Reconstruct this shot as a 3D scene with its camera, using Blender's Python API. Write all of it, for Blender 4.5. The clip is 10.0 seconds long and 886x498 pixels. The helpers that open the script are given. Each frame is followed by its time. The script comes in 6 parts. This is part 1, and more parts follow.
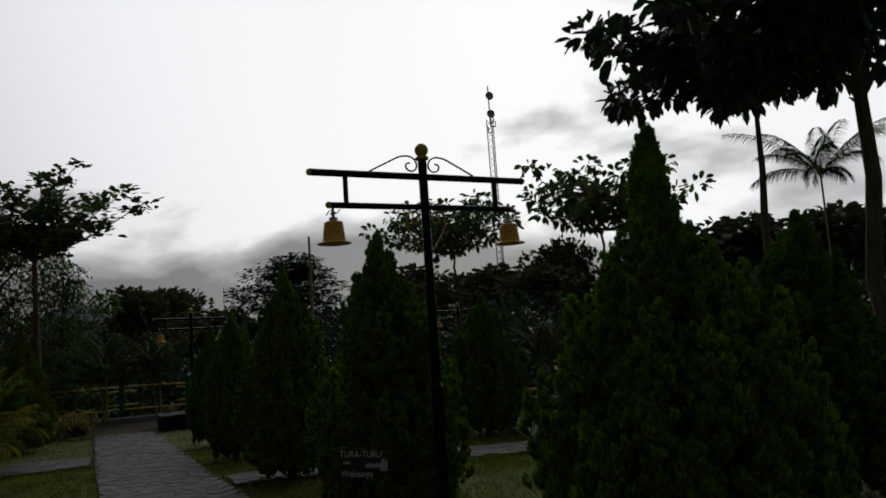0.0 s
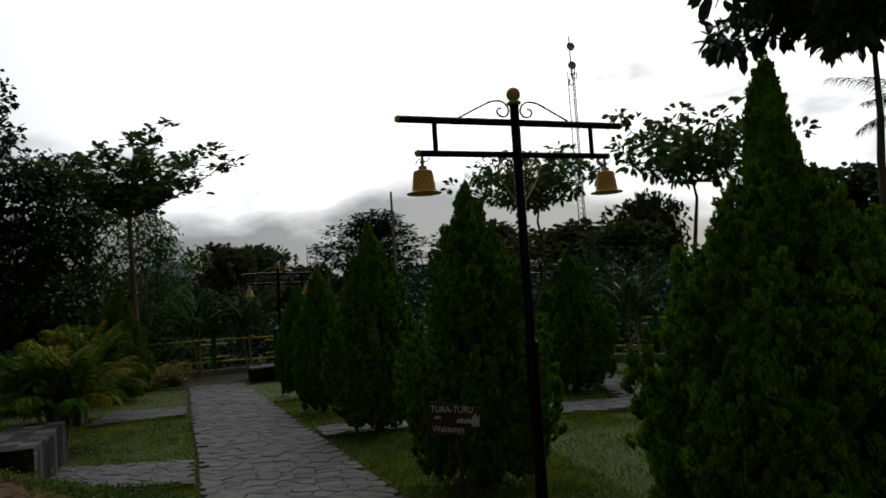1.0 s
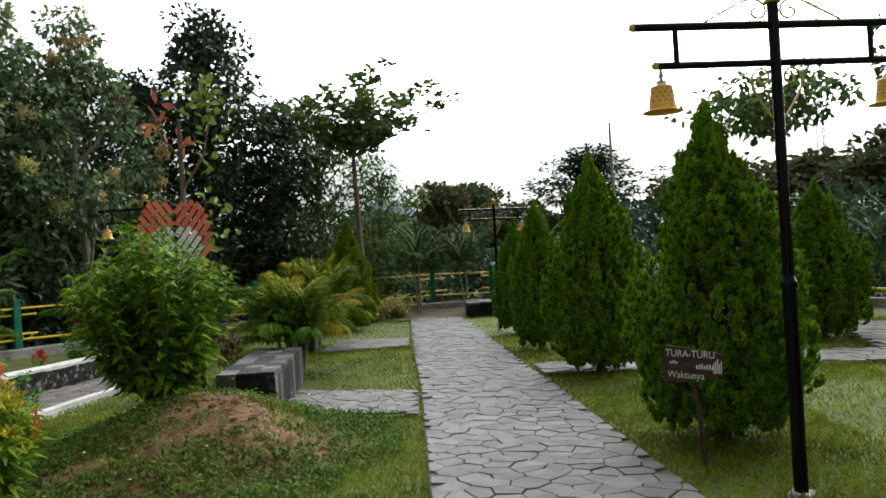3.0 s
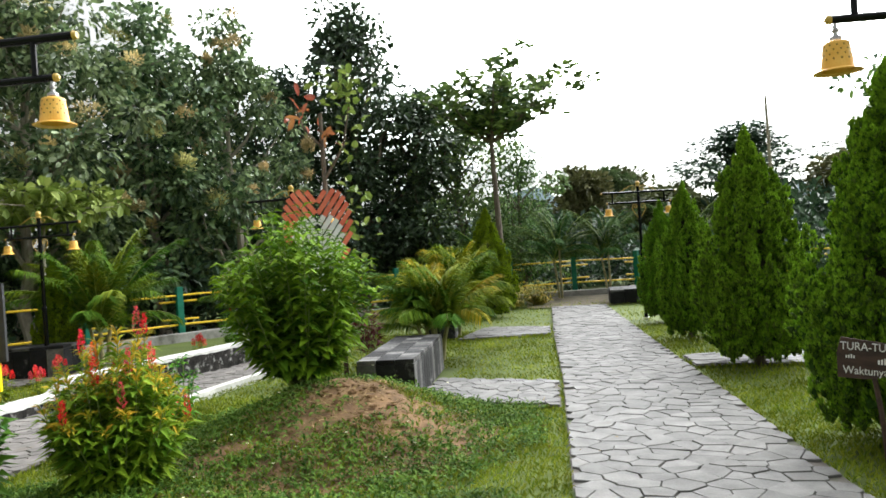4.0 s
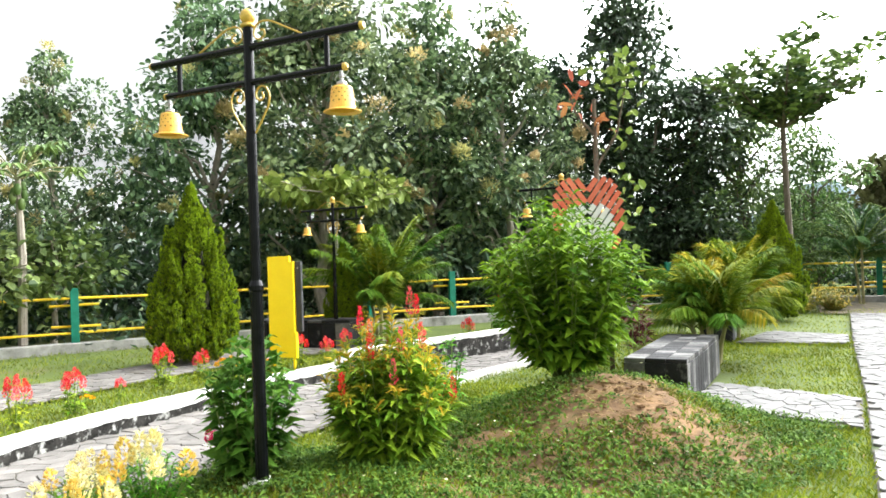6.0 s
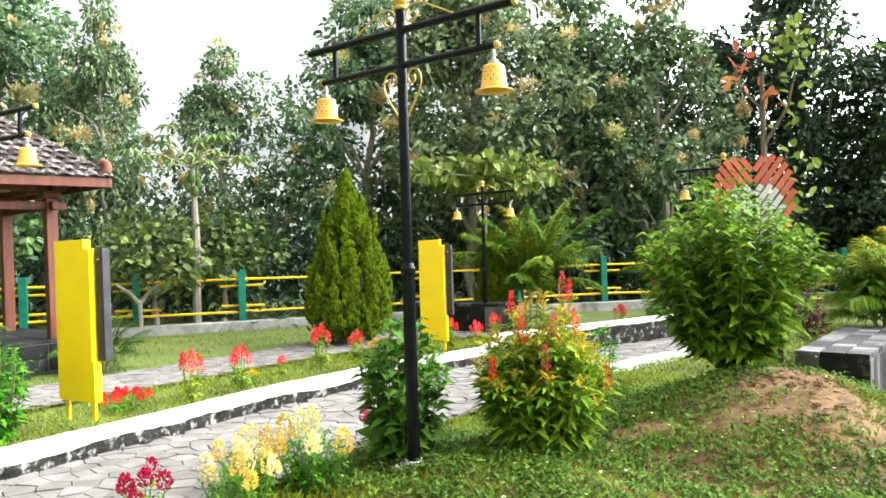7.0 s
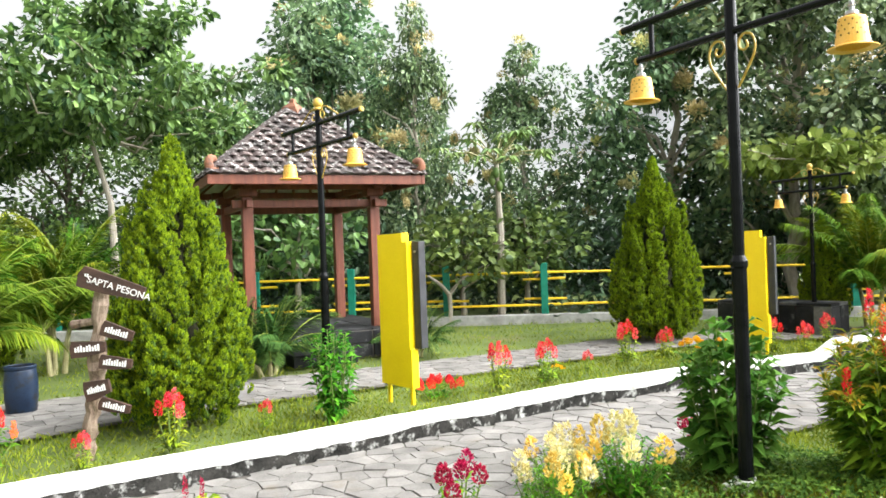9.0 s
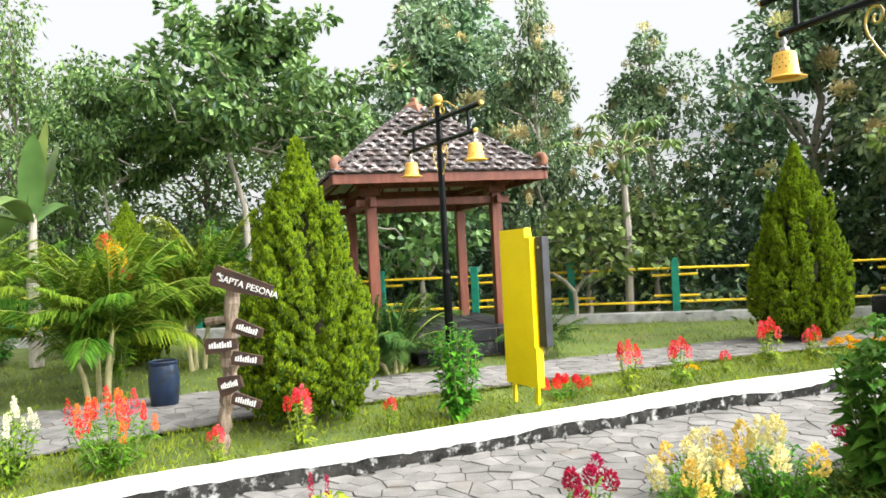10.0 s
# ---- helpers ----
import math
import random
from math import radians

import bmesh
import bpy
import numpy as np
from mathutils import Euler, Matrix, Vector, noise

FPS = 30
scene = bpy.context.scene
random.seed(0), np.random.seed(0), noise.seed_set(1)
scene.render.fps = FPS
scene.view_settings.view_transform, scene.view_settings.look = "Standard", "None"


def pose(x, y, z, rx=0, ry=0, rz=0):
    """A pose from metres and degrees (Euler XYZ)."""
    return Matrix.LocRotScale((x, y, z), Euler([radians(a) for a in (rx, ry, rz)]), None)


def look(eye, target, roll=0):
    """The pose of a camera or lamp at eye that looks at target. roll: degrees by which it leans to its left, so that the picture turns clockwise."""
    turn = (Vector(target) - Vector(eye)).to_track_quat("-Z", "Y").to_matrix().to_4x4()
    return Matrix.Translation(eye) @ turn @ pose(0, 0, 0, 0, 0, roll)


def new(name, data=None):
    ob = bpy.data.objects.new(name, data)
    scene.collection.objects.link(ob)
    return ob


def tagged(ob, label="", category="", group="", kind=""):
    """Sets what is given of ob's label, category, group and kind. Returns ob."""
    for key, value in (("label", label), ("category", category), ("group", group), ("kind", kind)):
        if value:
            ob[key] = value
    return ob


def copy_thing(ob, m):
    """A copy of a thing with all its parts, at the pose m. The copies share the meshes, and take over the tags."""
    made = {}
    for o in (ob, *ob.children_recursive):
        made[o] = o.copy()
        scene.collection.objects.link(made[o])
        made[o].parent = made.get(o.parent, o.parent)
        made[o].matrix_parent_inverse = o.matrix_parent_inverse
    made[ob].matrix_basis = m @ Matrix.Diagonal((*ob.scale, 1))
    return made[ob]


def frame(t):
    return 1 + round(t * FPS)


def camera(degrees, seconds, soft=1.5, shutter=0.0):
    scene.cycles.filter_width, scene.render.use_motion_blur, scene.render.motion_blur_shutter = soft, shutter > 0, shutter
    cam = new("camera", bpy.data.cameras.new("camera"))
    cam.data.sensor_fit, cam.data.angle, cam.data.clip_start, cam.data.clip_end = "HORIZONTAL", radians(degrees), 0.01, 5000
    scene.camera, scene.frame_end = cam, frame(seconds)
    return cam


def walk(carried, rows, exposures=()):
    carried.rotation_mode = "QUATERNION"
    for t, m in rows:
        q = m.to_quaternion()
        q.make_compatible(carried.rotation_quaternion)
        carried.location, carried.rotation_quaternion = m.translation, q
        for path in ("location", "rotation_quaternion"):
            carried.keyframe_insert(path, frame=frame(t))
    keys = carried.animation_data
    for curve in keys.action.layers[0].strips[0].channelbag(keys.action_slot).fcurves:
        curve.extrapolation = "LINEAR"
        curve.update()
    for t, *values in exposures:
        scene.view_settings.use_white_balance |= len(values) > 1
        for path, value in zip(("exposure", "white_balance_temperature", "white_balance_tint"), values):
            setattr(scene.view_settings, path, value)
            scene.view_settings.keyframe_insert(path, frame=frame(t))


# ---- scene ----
cam = camera(59.85, 10.0, soft=1.65)
PATH = [
    (0, (0.237, -1.120, 1.655), (1.814, 3.588, 2.247), -3.96),
    (0.5, (0.220, -0.989, 1.644), (1.548, 3.810, 2.096), -3.79),
    (1, (0.203, -0.867, 1.640), (1.279, 4.004, 1.987), -3.71),
    (1.5, (0.174, -0.750, 1.635), (0.996, 4.174, 1.907), -3.30),
    (2, (0.151, -0.685, 1.623), (0.614, 4.291, 1.797), -2.94),
    (3.5, (0.128, -0.319, 1.610), (-0.605, 4.627, 1.606), -3.72),
    (4, (0.119, -0.207, 1.597), (-1.082, 4.646, 1.598), -3.92),
    (4.5, (0.131, -0.155, 1.592), (-1.457, 4.586, 1.619), -3.59),
    (5, (0.104, -0.110, 1.587), (-1.847, 4.493, 1.640), -3.34),
    (5.5, (0.052, -0.045, 1.582), (-2.304, 4.364, 1.636), -2.42),
    (7, (-0.084, 0.085, 1.571), (-3.599, 3.641, 1.532), -1.77),
    (7.5, (-0.169, 0.127, 1.562), (-3.994, 3.345, 1.495), -1.43),
    (8, (-0.241, 0.119, 1.555), (-4.362, 2.950, 1.499), -1.34),
    (8.5, (-0.313, 0.144, 1.551), (-4.692, 2.557, 1.519), -1.95),
    (9, (-0.408, 0.174, 1.557), (-4.992, 2.171, 1.543), -2.07),
    (9.5, (-0.485, 0.200, 1.542), (-5.215, 1.822, 1.543), -2.65),
    (10, (-0.560, 0.238, 1.536), (-5.404, 1.478, 1.545), -2.92),
]
EXPOSURES = [(0.0, -5.2), (0.7, -4.8), (1.5, -4.1), (2.0, -3.5), (2.6, -2.7), (3.3, -2.0), (4.0, -1.48), (4.7, -1.06), (5.5, -0.7), (7.5, -0.68), (10.0, -0.98)]
walk(cam, [(t, look(eye, target, roll)) for t, eye, target, roll in PATH], EXPOSURES)

# ---- world, sun ----
SUN_AZ, SUN_EL = radians(26), radians(27)      # clockwise from +y, above the horizon
world = bpy.data.worlds.new("world")
scene.world = world
world.use_nodes = True
wn, wl = world.node_tree.nodes, world.node_tree.links
wn.clear()
w_out = wn.new("ShaderNodeOutputWorld")
w_bg = wn.new("ShaderNodeBackground")
w_sky = wn.new("ShaderNodeTexSky")
w_sky.sky_type = "NISHITA"
w_sky.sun_disc = False
w_sky.sun_elevation, w_sky.sun_rotation = SUN_EL, SUN_AZ
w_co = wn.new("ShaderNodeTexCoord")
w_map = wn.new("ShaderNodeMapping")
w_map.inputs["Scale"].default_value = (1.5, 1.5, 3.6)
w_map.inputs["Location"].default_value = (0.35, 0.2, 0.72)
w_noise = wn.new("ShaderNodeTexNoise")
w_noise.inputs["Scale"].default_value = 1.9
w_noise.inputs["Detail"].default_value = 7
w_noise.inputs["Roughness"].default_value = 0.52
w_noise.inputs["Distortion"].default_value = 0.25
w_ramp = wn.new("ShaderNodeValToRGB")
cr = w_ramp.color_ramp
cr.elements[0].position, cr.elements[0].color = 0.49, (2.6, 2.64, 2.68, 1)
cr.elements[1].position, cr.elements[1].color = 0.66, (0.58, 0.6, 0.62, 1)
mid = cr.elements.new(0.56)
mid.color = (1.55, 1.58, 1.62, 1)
w_dim = wn.new("ShaderNodeVectorMath")
w_dim.operation = "SCALE"
w_dim.inputs["Scale"].default_value = 0.1
w_mix = wn.new("ShaderNodeMix")
w_mix.data_type = "RGBA"
w_mix.inputs["Factor"].default_value = 0.88
wl.new(w_co.outputs["Generated"], w_map.inputs["Vector"])
wl.new(w_map.outputs["Vector"], w_noise.inputs["Vector"])
wl.new(w_sky.outputs["Color"], w_dim.inputs[0])
wl.new(w_dim.outputs["Vector"], w_mix.inputs["A"])
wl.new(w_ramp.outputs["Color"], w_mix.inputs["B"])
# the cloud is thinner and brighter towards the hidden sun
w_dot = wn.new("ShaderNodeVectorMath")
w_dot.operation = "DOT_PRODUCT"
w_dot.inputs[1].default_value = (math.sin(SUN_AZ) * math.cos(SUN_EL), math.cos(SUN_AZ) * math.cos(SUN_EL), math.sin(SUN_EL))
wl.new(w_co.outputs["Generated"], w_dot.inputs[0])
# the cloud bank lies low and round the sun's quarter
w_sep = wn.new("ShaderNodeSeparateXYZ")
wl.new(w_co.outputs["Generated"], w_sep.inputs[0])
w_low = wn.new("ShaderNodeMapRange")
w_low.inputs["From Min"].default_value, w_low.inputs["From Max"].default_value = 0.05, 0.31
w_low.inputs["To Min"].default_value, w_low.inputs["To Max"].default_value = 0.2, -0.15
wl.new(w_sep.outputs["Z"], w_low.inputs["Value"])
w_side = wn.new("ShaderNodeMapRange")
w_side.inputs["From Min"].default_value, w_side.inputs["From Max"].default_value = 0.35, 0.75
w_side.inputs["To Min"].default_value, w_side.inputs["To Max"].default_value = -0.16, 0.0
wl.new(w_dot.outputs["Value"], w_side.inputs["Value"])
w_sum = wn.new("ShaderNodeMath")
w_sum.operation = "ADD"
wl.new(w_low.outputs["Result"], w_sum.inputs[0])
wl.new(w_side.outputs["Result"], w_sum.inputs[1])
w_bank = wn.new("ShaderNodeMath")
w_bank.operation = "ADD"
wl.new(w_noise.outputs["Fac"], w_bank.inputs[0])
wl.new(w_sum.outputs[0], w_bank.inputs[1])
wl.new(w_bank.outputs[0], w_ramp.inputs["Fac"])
w_glow = wn.new("ShaderNodeMapRange")
w_glow.interpolation_type = "SMOOTHSTEP"
w_glow.inputs["From Min"].default_value, w_glow.inputs["From Max"].default_value = 0.45, 0.95
w_glow.inputs["To Min"].default_value, w_glow.inputs["To Max"].default_value = 0.82, 14.0
wl.new(w_dot.outputs["Value"], w_glow.inputs["Value"])
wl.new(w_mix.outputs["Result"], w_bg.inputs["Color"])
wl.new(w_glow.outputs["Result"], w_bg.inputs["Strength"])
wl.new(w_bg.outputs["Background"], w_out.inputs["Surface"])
sun_data = bpy.data.lights.new("sun", "SUN")
sun_data.energy, sun_data.angle, sun_data.color = 1.2, radians(14), (1.0, 0.95, 0.86)
sun = new("sun", sun_data)
sun.matrix_world = look((0, 0, 30), (-math.sin(SUN_AZ) * math.cos(SUN_EL) * 10, -math.cos(SUN_AZ) * math.cos(SUN_EL) * 10, 30 - math.sin(SUN_EL) * 10))

# ---- materials ----
def nodes_of(name):
    m = bpy.data.materials.new(name)
    m.use_nodes = True
    n, l = m.node_tree.nodes, m.node_tree.links
    return m, n, l, n["Principled BSDF"]


def surface(name, dark, light, scale=8, fine=90, rough=0.7, bump=0.3, metal=0.0, vary=0.0, stain=None, stain_scale=2.5, stain_lo=0.52, stretch=(1, 1, 1), spec=0.4):
    """Two scales of noise between two colours, a stain colour in patches, fine relief and a shift by piece."""
    m, n, l, p = nodes_of(name)
    co = n.new("ShaderNodeTexCoord")
    mp = n.new("ShaderNodeMapping")
    mp.inputs["Scale"].default_value = stretch
    l.new(co.outputs["Object"], mp.inputs["Vector"])
    a, b = n.new("ShaderNodeTexNoise"), n.new("ShaderNodeTexNoise")
    a.inputs["Scale"].default_value, a.inputs["Detail"].default_value = scale, 5
    b.inputs["Scale"].default_value, b.inputs["Detail"].default_value = fine, 3
    for t in (a, b):
        l.new(mp.outputs["Vector"], t.inputs["Vector"])
    add = n.new("ShaderNodeMath")
    add.operation = "MULTIPLY_ADD"
    add.inputs[1].default_value = 0.45
    l.new(b.outputs["Fac"], add.inputs[0])
    l.new(a.outputs["Fac"], add.inputs[2])
    ramp = n.new("ShaderNodeValToRGB")
    ramp.color_ramp.elements[0].position, ramp.color_ramp.elements[1].position = 0.5, 0.95
    ramp.color_ramp.elements[0].color, ramp.color_ramp.elements[1].color = (*dark, 1), (*light, 1)
    l.new(add.outputs[0], ramp.inputs["Fac"])
    out = ramp.outputs["Color"]
    if stain:
        s = n.new("ShaderNodeTexNoise")
        s.inputs["Scale"].default_value, s.inputs["Detail"].default_value, s.inputs["Roughness"].default_value = stain_scale, 8, 0.65
        l.new(co.outputs["Object"], s.inputs["Vector"])
        sr = n.new("ShaderNodeValToRGB")
        sr.color_ramp.elements[0].position, sr.color_ramp.elements[1].position = stain_lo, stain_lo + 0.14
        l.new(s.outputs["Fac"], sr.inputs["Fac"])
        mx = n.new("ShaderNodeMix")
        mx.data_type = "RGBA"
        l.new(sr.outputs["Color"], mx.inputs["Factor"])
        l.new(out, mx.inputs["A"])
        mx.inputs["B"].default_value = (*stain, 1)
        out = mx.outputs["Result"]
    if vary:
        g, o = n.new("ShaderNodeNewGeometry"), n.new("ShaderNodeObjectInfo")
        sm = n.new("ShaderNodeMath")
        sm.operation = "ADD"
        l.new(g.outputs["Random Per Island"], sm.inputs[0])
        l.new(o.outputs["Random"], sm.inputs[1])
        fr = n.new("ShaderNodeMath")
        fr.operation = "FRACT"
        l.new(sm.outputs[0], fr.inputs[0])
        mr = n.new("ShaderNodeMapRange")
        mr.inputs["To Min"].default_value, mr.inputs["To Max"].default_value = 1 - vary, 1 + vary
        l.new(fr.outputs[0], mr.inputs["Value"])
        hv = n.new("ShaderNodeHueSaturation")
        l.new(mr.outputs["Result"], hv.inputs["Value"])
        l.new(out, hv.inputs["Color"])
        out = hv.outputs["Color"]
    l.new(out, p.inputs["Base Color"])
    p.inputs["Roughness"].default_value, p.inputs["Metallic"].default_value = rough, metal
    p.inputs["Specular IOR Level"].default_value = spec
    if bump:
        bp = n.new("ShaderNodeBump")
        bp.inputs["Strength"].default_value, bp.inputs["Distance"].default_value = bump, 0.01
        l.new(add.outputs[0], bp.inputs["Height"])
        l.new(bp.outputs["Normal"], p.inputs["Normal"])
    return m


def leafy(name, dark, light, rough=0.45, through_light=0.2, vary=0.45, hue=0.03, patch=1.6, gloss=0.16):
    """Leaves: colour shifts leaf by leaf, some light passes through."""
    m, n, l, p = nodes_of(name)
    g, o = n.new("ShaderNodeNewGeometry"), n.new("ShaderNodeObjectInfo")
    mx = n.new("ShaderNodeMix")
    mx.data_type = "RGBA"
    l.new(g.outputs["Random Per Island"], mx.inputs["Factor"])
    mx.inputs["A"].default_value, mx.inputs["B"].default_value = (*dark, 1), (*light, 1)
    hv = n.new("ShaderNodeHueSaturation")
    mr = n.new("ShaderNodeMapRange")
    mr.inputs["To Min"].default_value, mr.inputs["To Max"].default_value = 1 - vary, 1 + vary
    co = n.new("ShaderNodeTexCoord")
    no = n.new("ShaderNodeTexNoise")
    no.inputs["Scale"].default_value = patch
    l.new(co.outputs["Object"], no.inputs["Vector"])
    l.new(no.outputs["Fac"], mr.inputs["Value"])
    mr.inputs["From Min"].default_value, mr.inputs["From Max"].default_value = 0.3, 0.7
    l.new(mr.outputs["Result"], hv.inputs["Value"])
    hr = n.new("ShaderNodeMapRange")
    hr.inputs["To Min"].default_value, hr.inputs["To Max"].default_value = 0.5 - hue, 0.5 + hue
    l.new(o.outputs["Random"], hr.inputs["Value"])
    l.new(hr.outputs["Result"], hv.inputs["Hue"])
    l.new(mx.outputs["Result"], hv.inputs["Color"])
    l.new(hv.outputs["Color"], p.inputs["Base Color"])
    p.inputs["Roughness"].default_value = rough
    p.inputs["Specular IOR Level"].default_value = gloss
    tr = n.new("ShaderNodeBsdfTranslucent")
    l.new(hv.outputs["Color"], tr.inputs["Color"])
    ms = n.new("ShaderNodeMixShader")
    ms.inputs["Fac"].default_value = through_light
    l.new(p.outputs["BSDF"], ms.inputs[1])
    l.new(tr.outputs["BSDF"], ms.inputs[2])
    l.new(ms.outputs["Shader"], n["Material Output"].inputs["Surface"])
    return m


M_LAWN = surface("lawn_soil", (0.055, 0.085, 0.014), (0.115, 0.15, 0.028), scale=1.3, fine=60, rough=0.95, bump=0.8, stain=(0.12, 0.10, 0.045), stain_scale=0.7, stain_lo=0.6)
M_GRASS = leafy("grass_blade", (0.09, 0.15, 0.012), (0.27, 0.305, 0.03), rough=0.6, through_light=0.25, hue=0.0, gloss=0.06)
M_STONE = surface("flagstone", (0.092, 0.091, 0.085), (0.178, 0.176, 0.165), scale=5, fine=70, rough=0.75, bump=0.5, vary=0.2, stain=(0.13, 0.12, 0.1), stain_scale=3.5, stain_lo=0.6)
M_STONE_BROWN = surface("flagstone_brown", (0.105, 0.097, 0.088), (0.2, 0.188, 0.17), scale=5, fine=70, rough=0.8, bump=0.5, vary=0.22, stain=(0.13, 0.11, 0.085), stain_scale=3.0, stain_lo=0.57)
M_MORTAR = surface("mortar", (0.06, 0.052, 0.042), (0.12, 0.108, 0.09), scale=6, fine=80, rough=0.95, bump=0.6, stain=(0.05, 0.08, 0.02), stain_scale=2)
M_WHITE = surface("white_masonry_paint", (0.5, 0.5, 0.465), (0.74, 0.735, 0.69), scale=6, fine=60, rough=0.75, bump=0.35, stain=(0.32, 0.31, 0.27), stain_scale=5.5, stain_lo=0.57)
M_WALLFACE = surface("weathered_wall_face", (0.01, 0.01, 0.009), (0.05, 0.047, 0.042), scale=7, fine=50, rough=0.95, bump=0.7, spec=0.1, stain=(0.42, 0.42, 0.39), stain_scale=11, stain_lo=0.54)
M_BLACKPAINT = surface("black_gloss_paint", (0.003, 0.0035, 0.004), (0.008, 0.0085, 0.0095), scale=14, fine=120, rough=0.24, bump=0.06, spec=0.12, stain=(0.05, 0.047, 0.04), stain_scale=30, stain_lo=0.73)
M_GOLD = surface("gold_paint", (0.42, 0.27, 0.045), (0.62, 0.42, 0.09), scale=20, fine=150, rough=0.4, bump=0.1)
M_BELL = surface("bell_yellow_paint", (0.78, 0.4, 0.05), (0.92, 0.55, 0.12), scale=10, fine=120, rough=0.45, bump=0.1, stain=(0.45, 0.2, 0.03), stain_scale=9, stain_lo=0.68)
M_HOLE = surface("bell_hole", (0.06, 0.028, 0.006), (0.1, 0.05, 0.01), rough=0.9, bump=0)
M_STEEL = surface("galvanised_steel", (0.35, 0.35, 0.34), (0.55, 0.55, 0.54), rough=0.4, metal=0.9, bump=0.1)
M_YELLOW = surface("yellow_panel_paint", (0.86, 0.6, 0.004), (0.96, 0.7, 0.01), scale=3, fine=40, rough=0.42, bump=0.06, stain=(0.72, 0.47, 0.01), stain_scale=5, stain_lo=0.66)
M_CHARCOAL = surface("charcoal_panel", (0.016, 0.017, 0.019), (0.035, 0.036, 0.04), rough=0.5, bump=0.1)
M_GREEN = surface("green_fence_paint", (0.0, 0.12, 0.075), (0.01, 0.21, 0.13), scale=6, rough=0.5, bump=0.15, stain=(0.05, 0.12, 0.08), stain_scale=5, stain_lo=0.65)
M_RAIL = surface("yellow_rail_paint", (0.62, 0.42, 0.012), (0.82, 0.6, 0.03), scale=6, rough=0.5, bump=0.15, stain=(0.25, 0.17, 0.05), stain_scale=5, stain_lo=0.63)
M_CONCRETE = surface("grey_concrete", (0.25, 0.25, 0.23), (0.42, 0.41, 0.38), rough=0.9, bump=0.5, stain=(0.12, 0.12, 0.1), stain_scale=2)
M_BLACKSTONE = surface("black_stone_tile", (0.007, 0.0075, 0.008), (0.03, 0.03, 0.032), scale=5, fine=50, rough=0.7, bump=0.4, vary=0.7, spec=0.2, stain=(0.22, 0.22, 0.205), stain_scale=5.0, stain_lo=0.6)
M_GREYSTONE = surface("worn_grey_stone_tile", (0.07, 0.07, 0.068), (0.19, 0.187, 0.178), scale=6, fine=50, rough=0.8, bump=0.4, vary=0.4, spec=0.2, stain=(0.03, 0.03, 0.03), stain_scale=6, stain_lo=0.55)
M_REDWOOD = surface("red_brown_timber", (0.09, 0.025, 0.013), (0.2, 0.058, 0.03), scale=3, fine=40, rough=0.5, bump=0.2, stretch=(6, 6, 0.6))
M_TILE = surface("clay_roof_tile", (0.026, 0.02, 0.019), (0.08, 0.055, 0.048), scale=6, fine=50, rough=0.85, bump=0.5, vary=0.45, stain=(0.5, 0.48, 0.45), stain_scale=13, stain_lo=0.53)
M_TERRA = surface("terracotta_ornament", (0.16, 0.065, 0.038), (0.29, 0.125, 0.07), rough=0.85, bump=0.5, stain=(0.1, 0.06, 0.045), stain_scale=9)
M_SOFFIT = surface("pale_soffit_board", (0.4, 0.38, 0.35), (0.58, 0.56, 0.52), rough=0.8, bump=0.1)
M_BARK = surface("bark", (0.07, 0.055, 0.042), (0.19, 0.155, 0.12), scale=5, fine=40, rough=0.95, bump=1.0, stretch=(3, 3, 0.7))
M_PALEBARK = surface("pale_bark", (0.22, 0.19, 0.15), (0.42, 0.38, 0.31), scale=5, fine=40, rough=0.9, bump=0.8, stretch=(3, 3, 0.7))
M_DRIFT = surface("weathered_driftwood", (0.085, 0.055, 0.036), (0.34, 0.26, 0.19), scale=5, fine=50, rough=0.9, bump=1.0, stretch=(5, 5, 0.8), stain=(0.08, 0.065, 0.05), stain_scale=6, stain_lo=0.61)
M_SIGNWOOD = surface("dark_brown_sign_wood", (0.026, 0.014, 0.01), (0.075, 0.038, 0.026), scale=4, fine=40, rough=0.55, bump=0.3, stretch=(1, 6, 6))
M_SIGNWHITE = surface("white_lettering", (0.7, 0.68, 0.65), (0.86, 0.85, 0.82), rough=0.7, bump=0)
M_BARREL = surface("blue_plastic_barrel", (0.005, 0.014, 0.036), (0.012, 0.032, 0.07), rough=0.45, bump=0.15, stain=(0.01, 0.012, 0.016), stain_scale=8, stain_lo=0.48)
M_SOIL = surface("bare_soil", (0.07, 0.038, 0.017), (0.25, 0.15, 0.07), scale=7, fine=60, rough=1.0, bump=1.0, stain=(0.1, 0.085, 0.03), stain_scale=3.0, stain_lo=0.55)
M_DIRT = surface("dry_litter", (0.06, 0.055, 0.03), (0.16, 0.13, 0.08), scale=4, fine=50, rough=1.0, bump=1.0)
M_HEARTRED = surface("faded_red_slat_paint", (0.76, 0.13, 0.07), (0.88, 0.26, 0.15), scale=5, rough=0.6, bump=0.15, vary=0.15, stain=(0.75, 0.3, 0.2), stain_scale=6, stain_lo=0.62)
M_HEARTWHITE = surface("white_slat_paint", (0.72, 0.71, 0.68), (0.86, 0.85, 0.83), rough=0.6, bump=0.15)
# the haze of distance is mixed into this blue-green hill colour
M_HILL = surface("hill_painted_haze", (0.10, 0.15, 0.17), (0.15, 0.2, 0.22), scale=0.05, fine=0.5, rough=1.0, bump=0)
L_THUJA = leafy("thuja_spray", (0.105, 0.185, 0.007), (0.31, 0.41, 0.018), rough=0.6, through_light=0.2, vary=0.3, patch=6.0, hue=0.006, gloss=0.08)
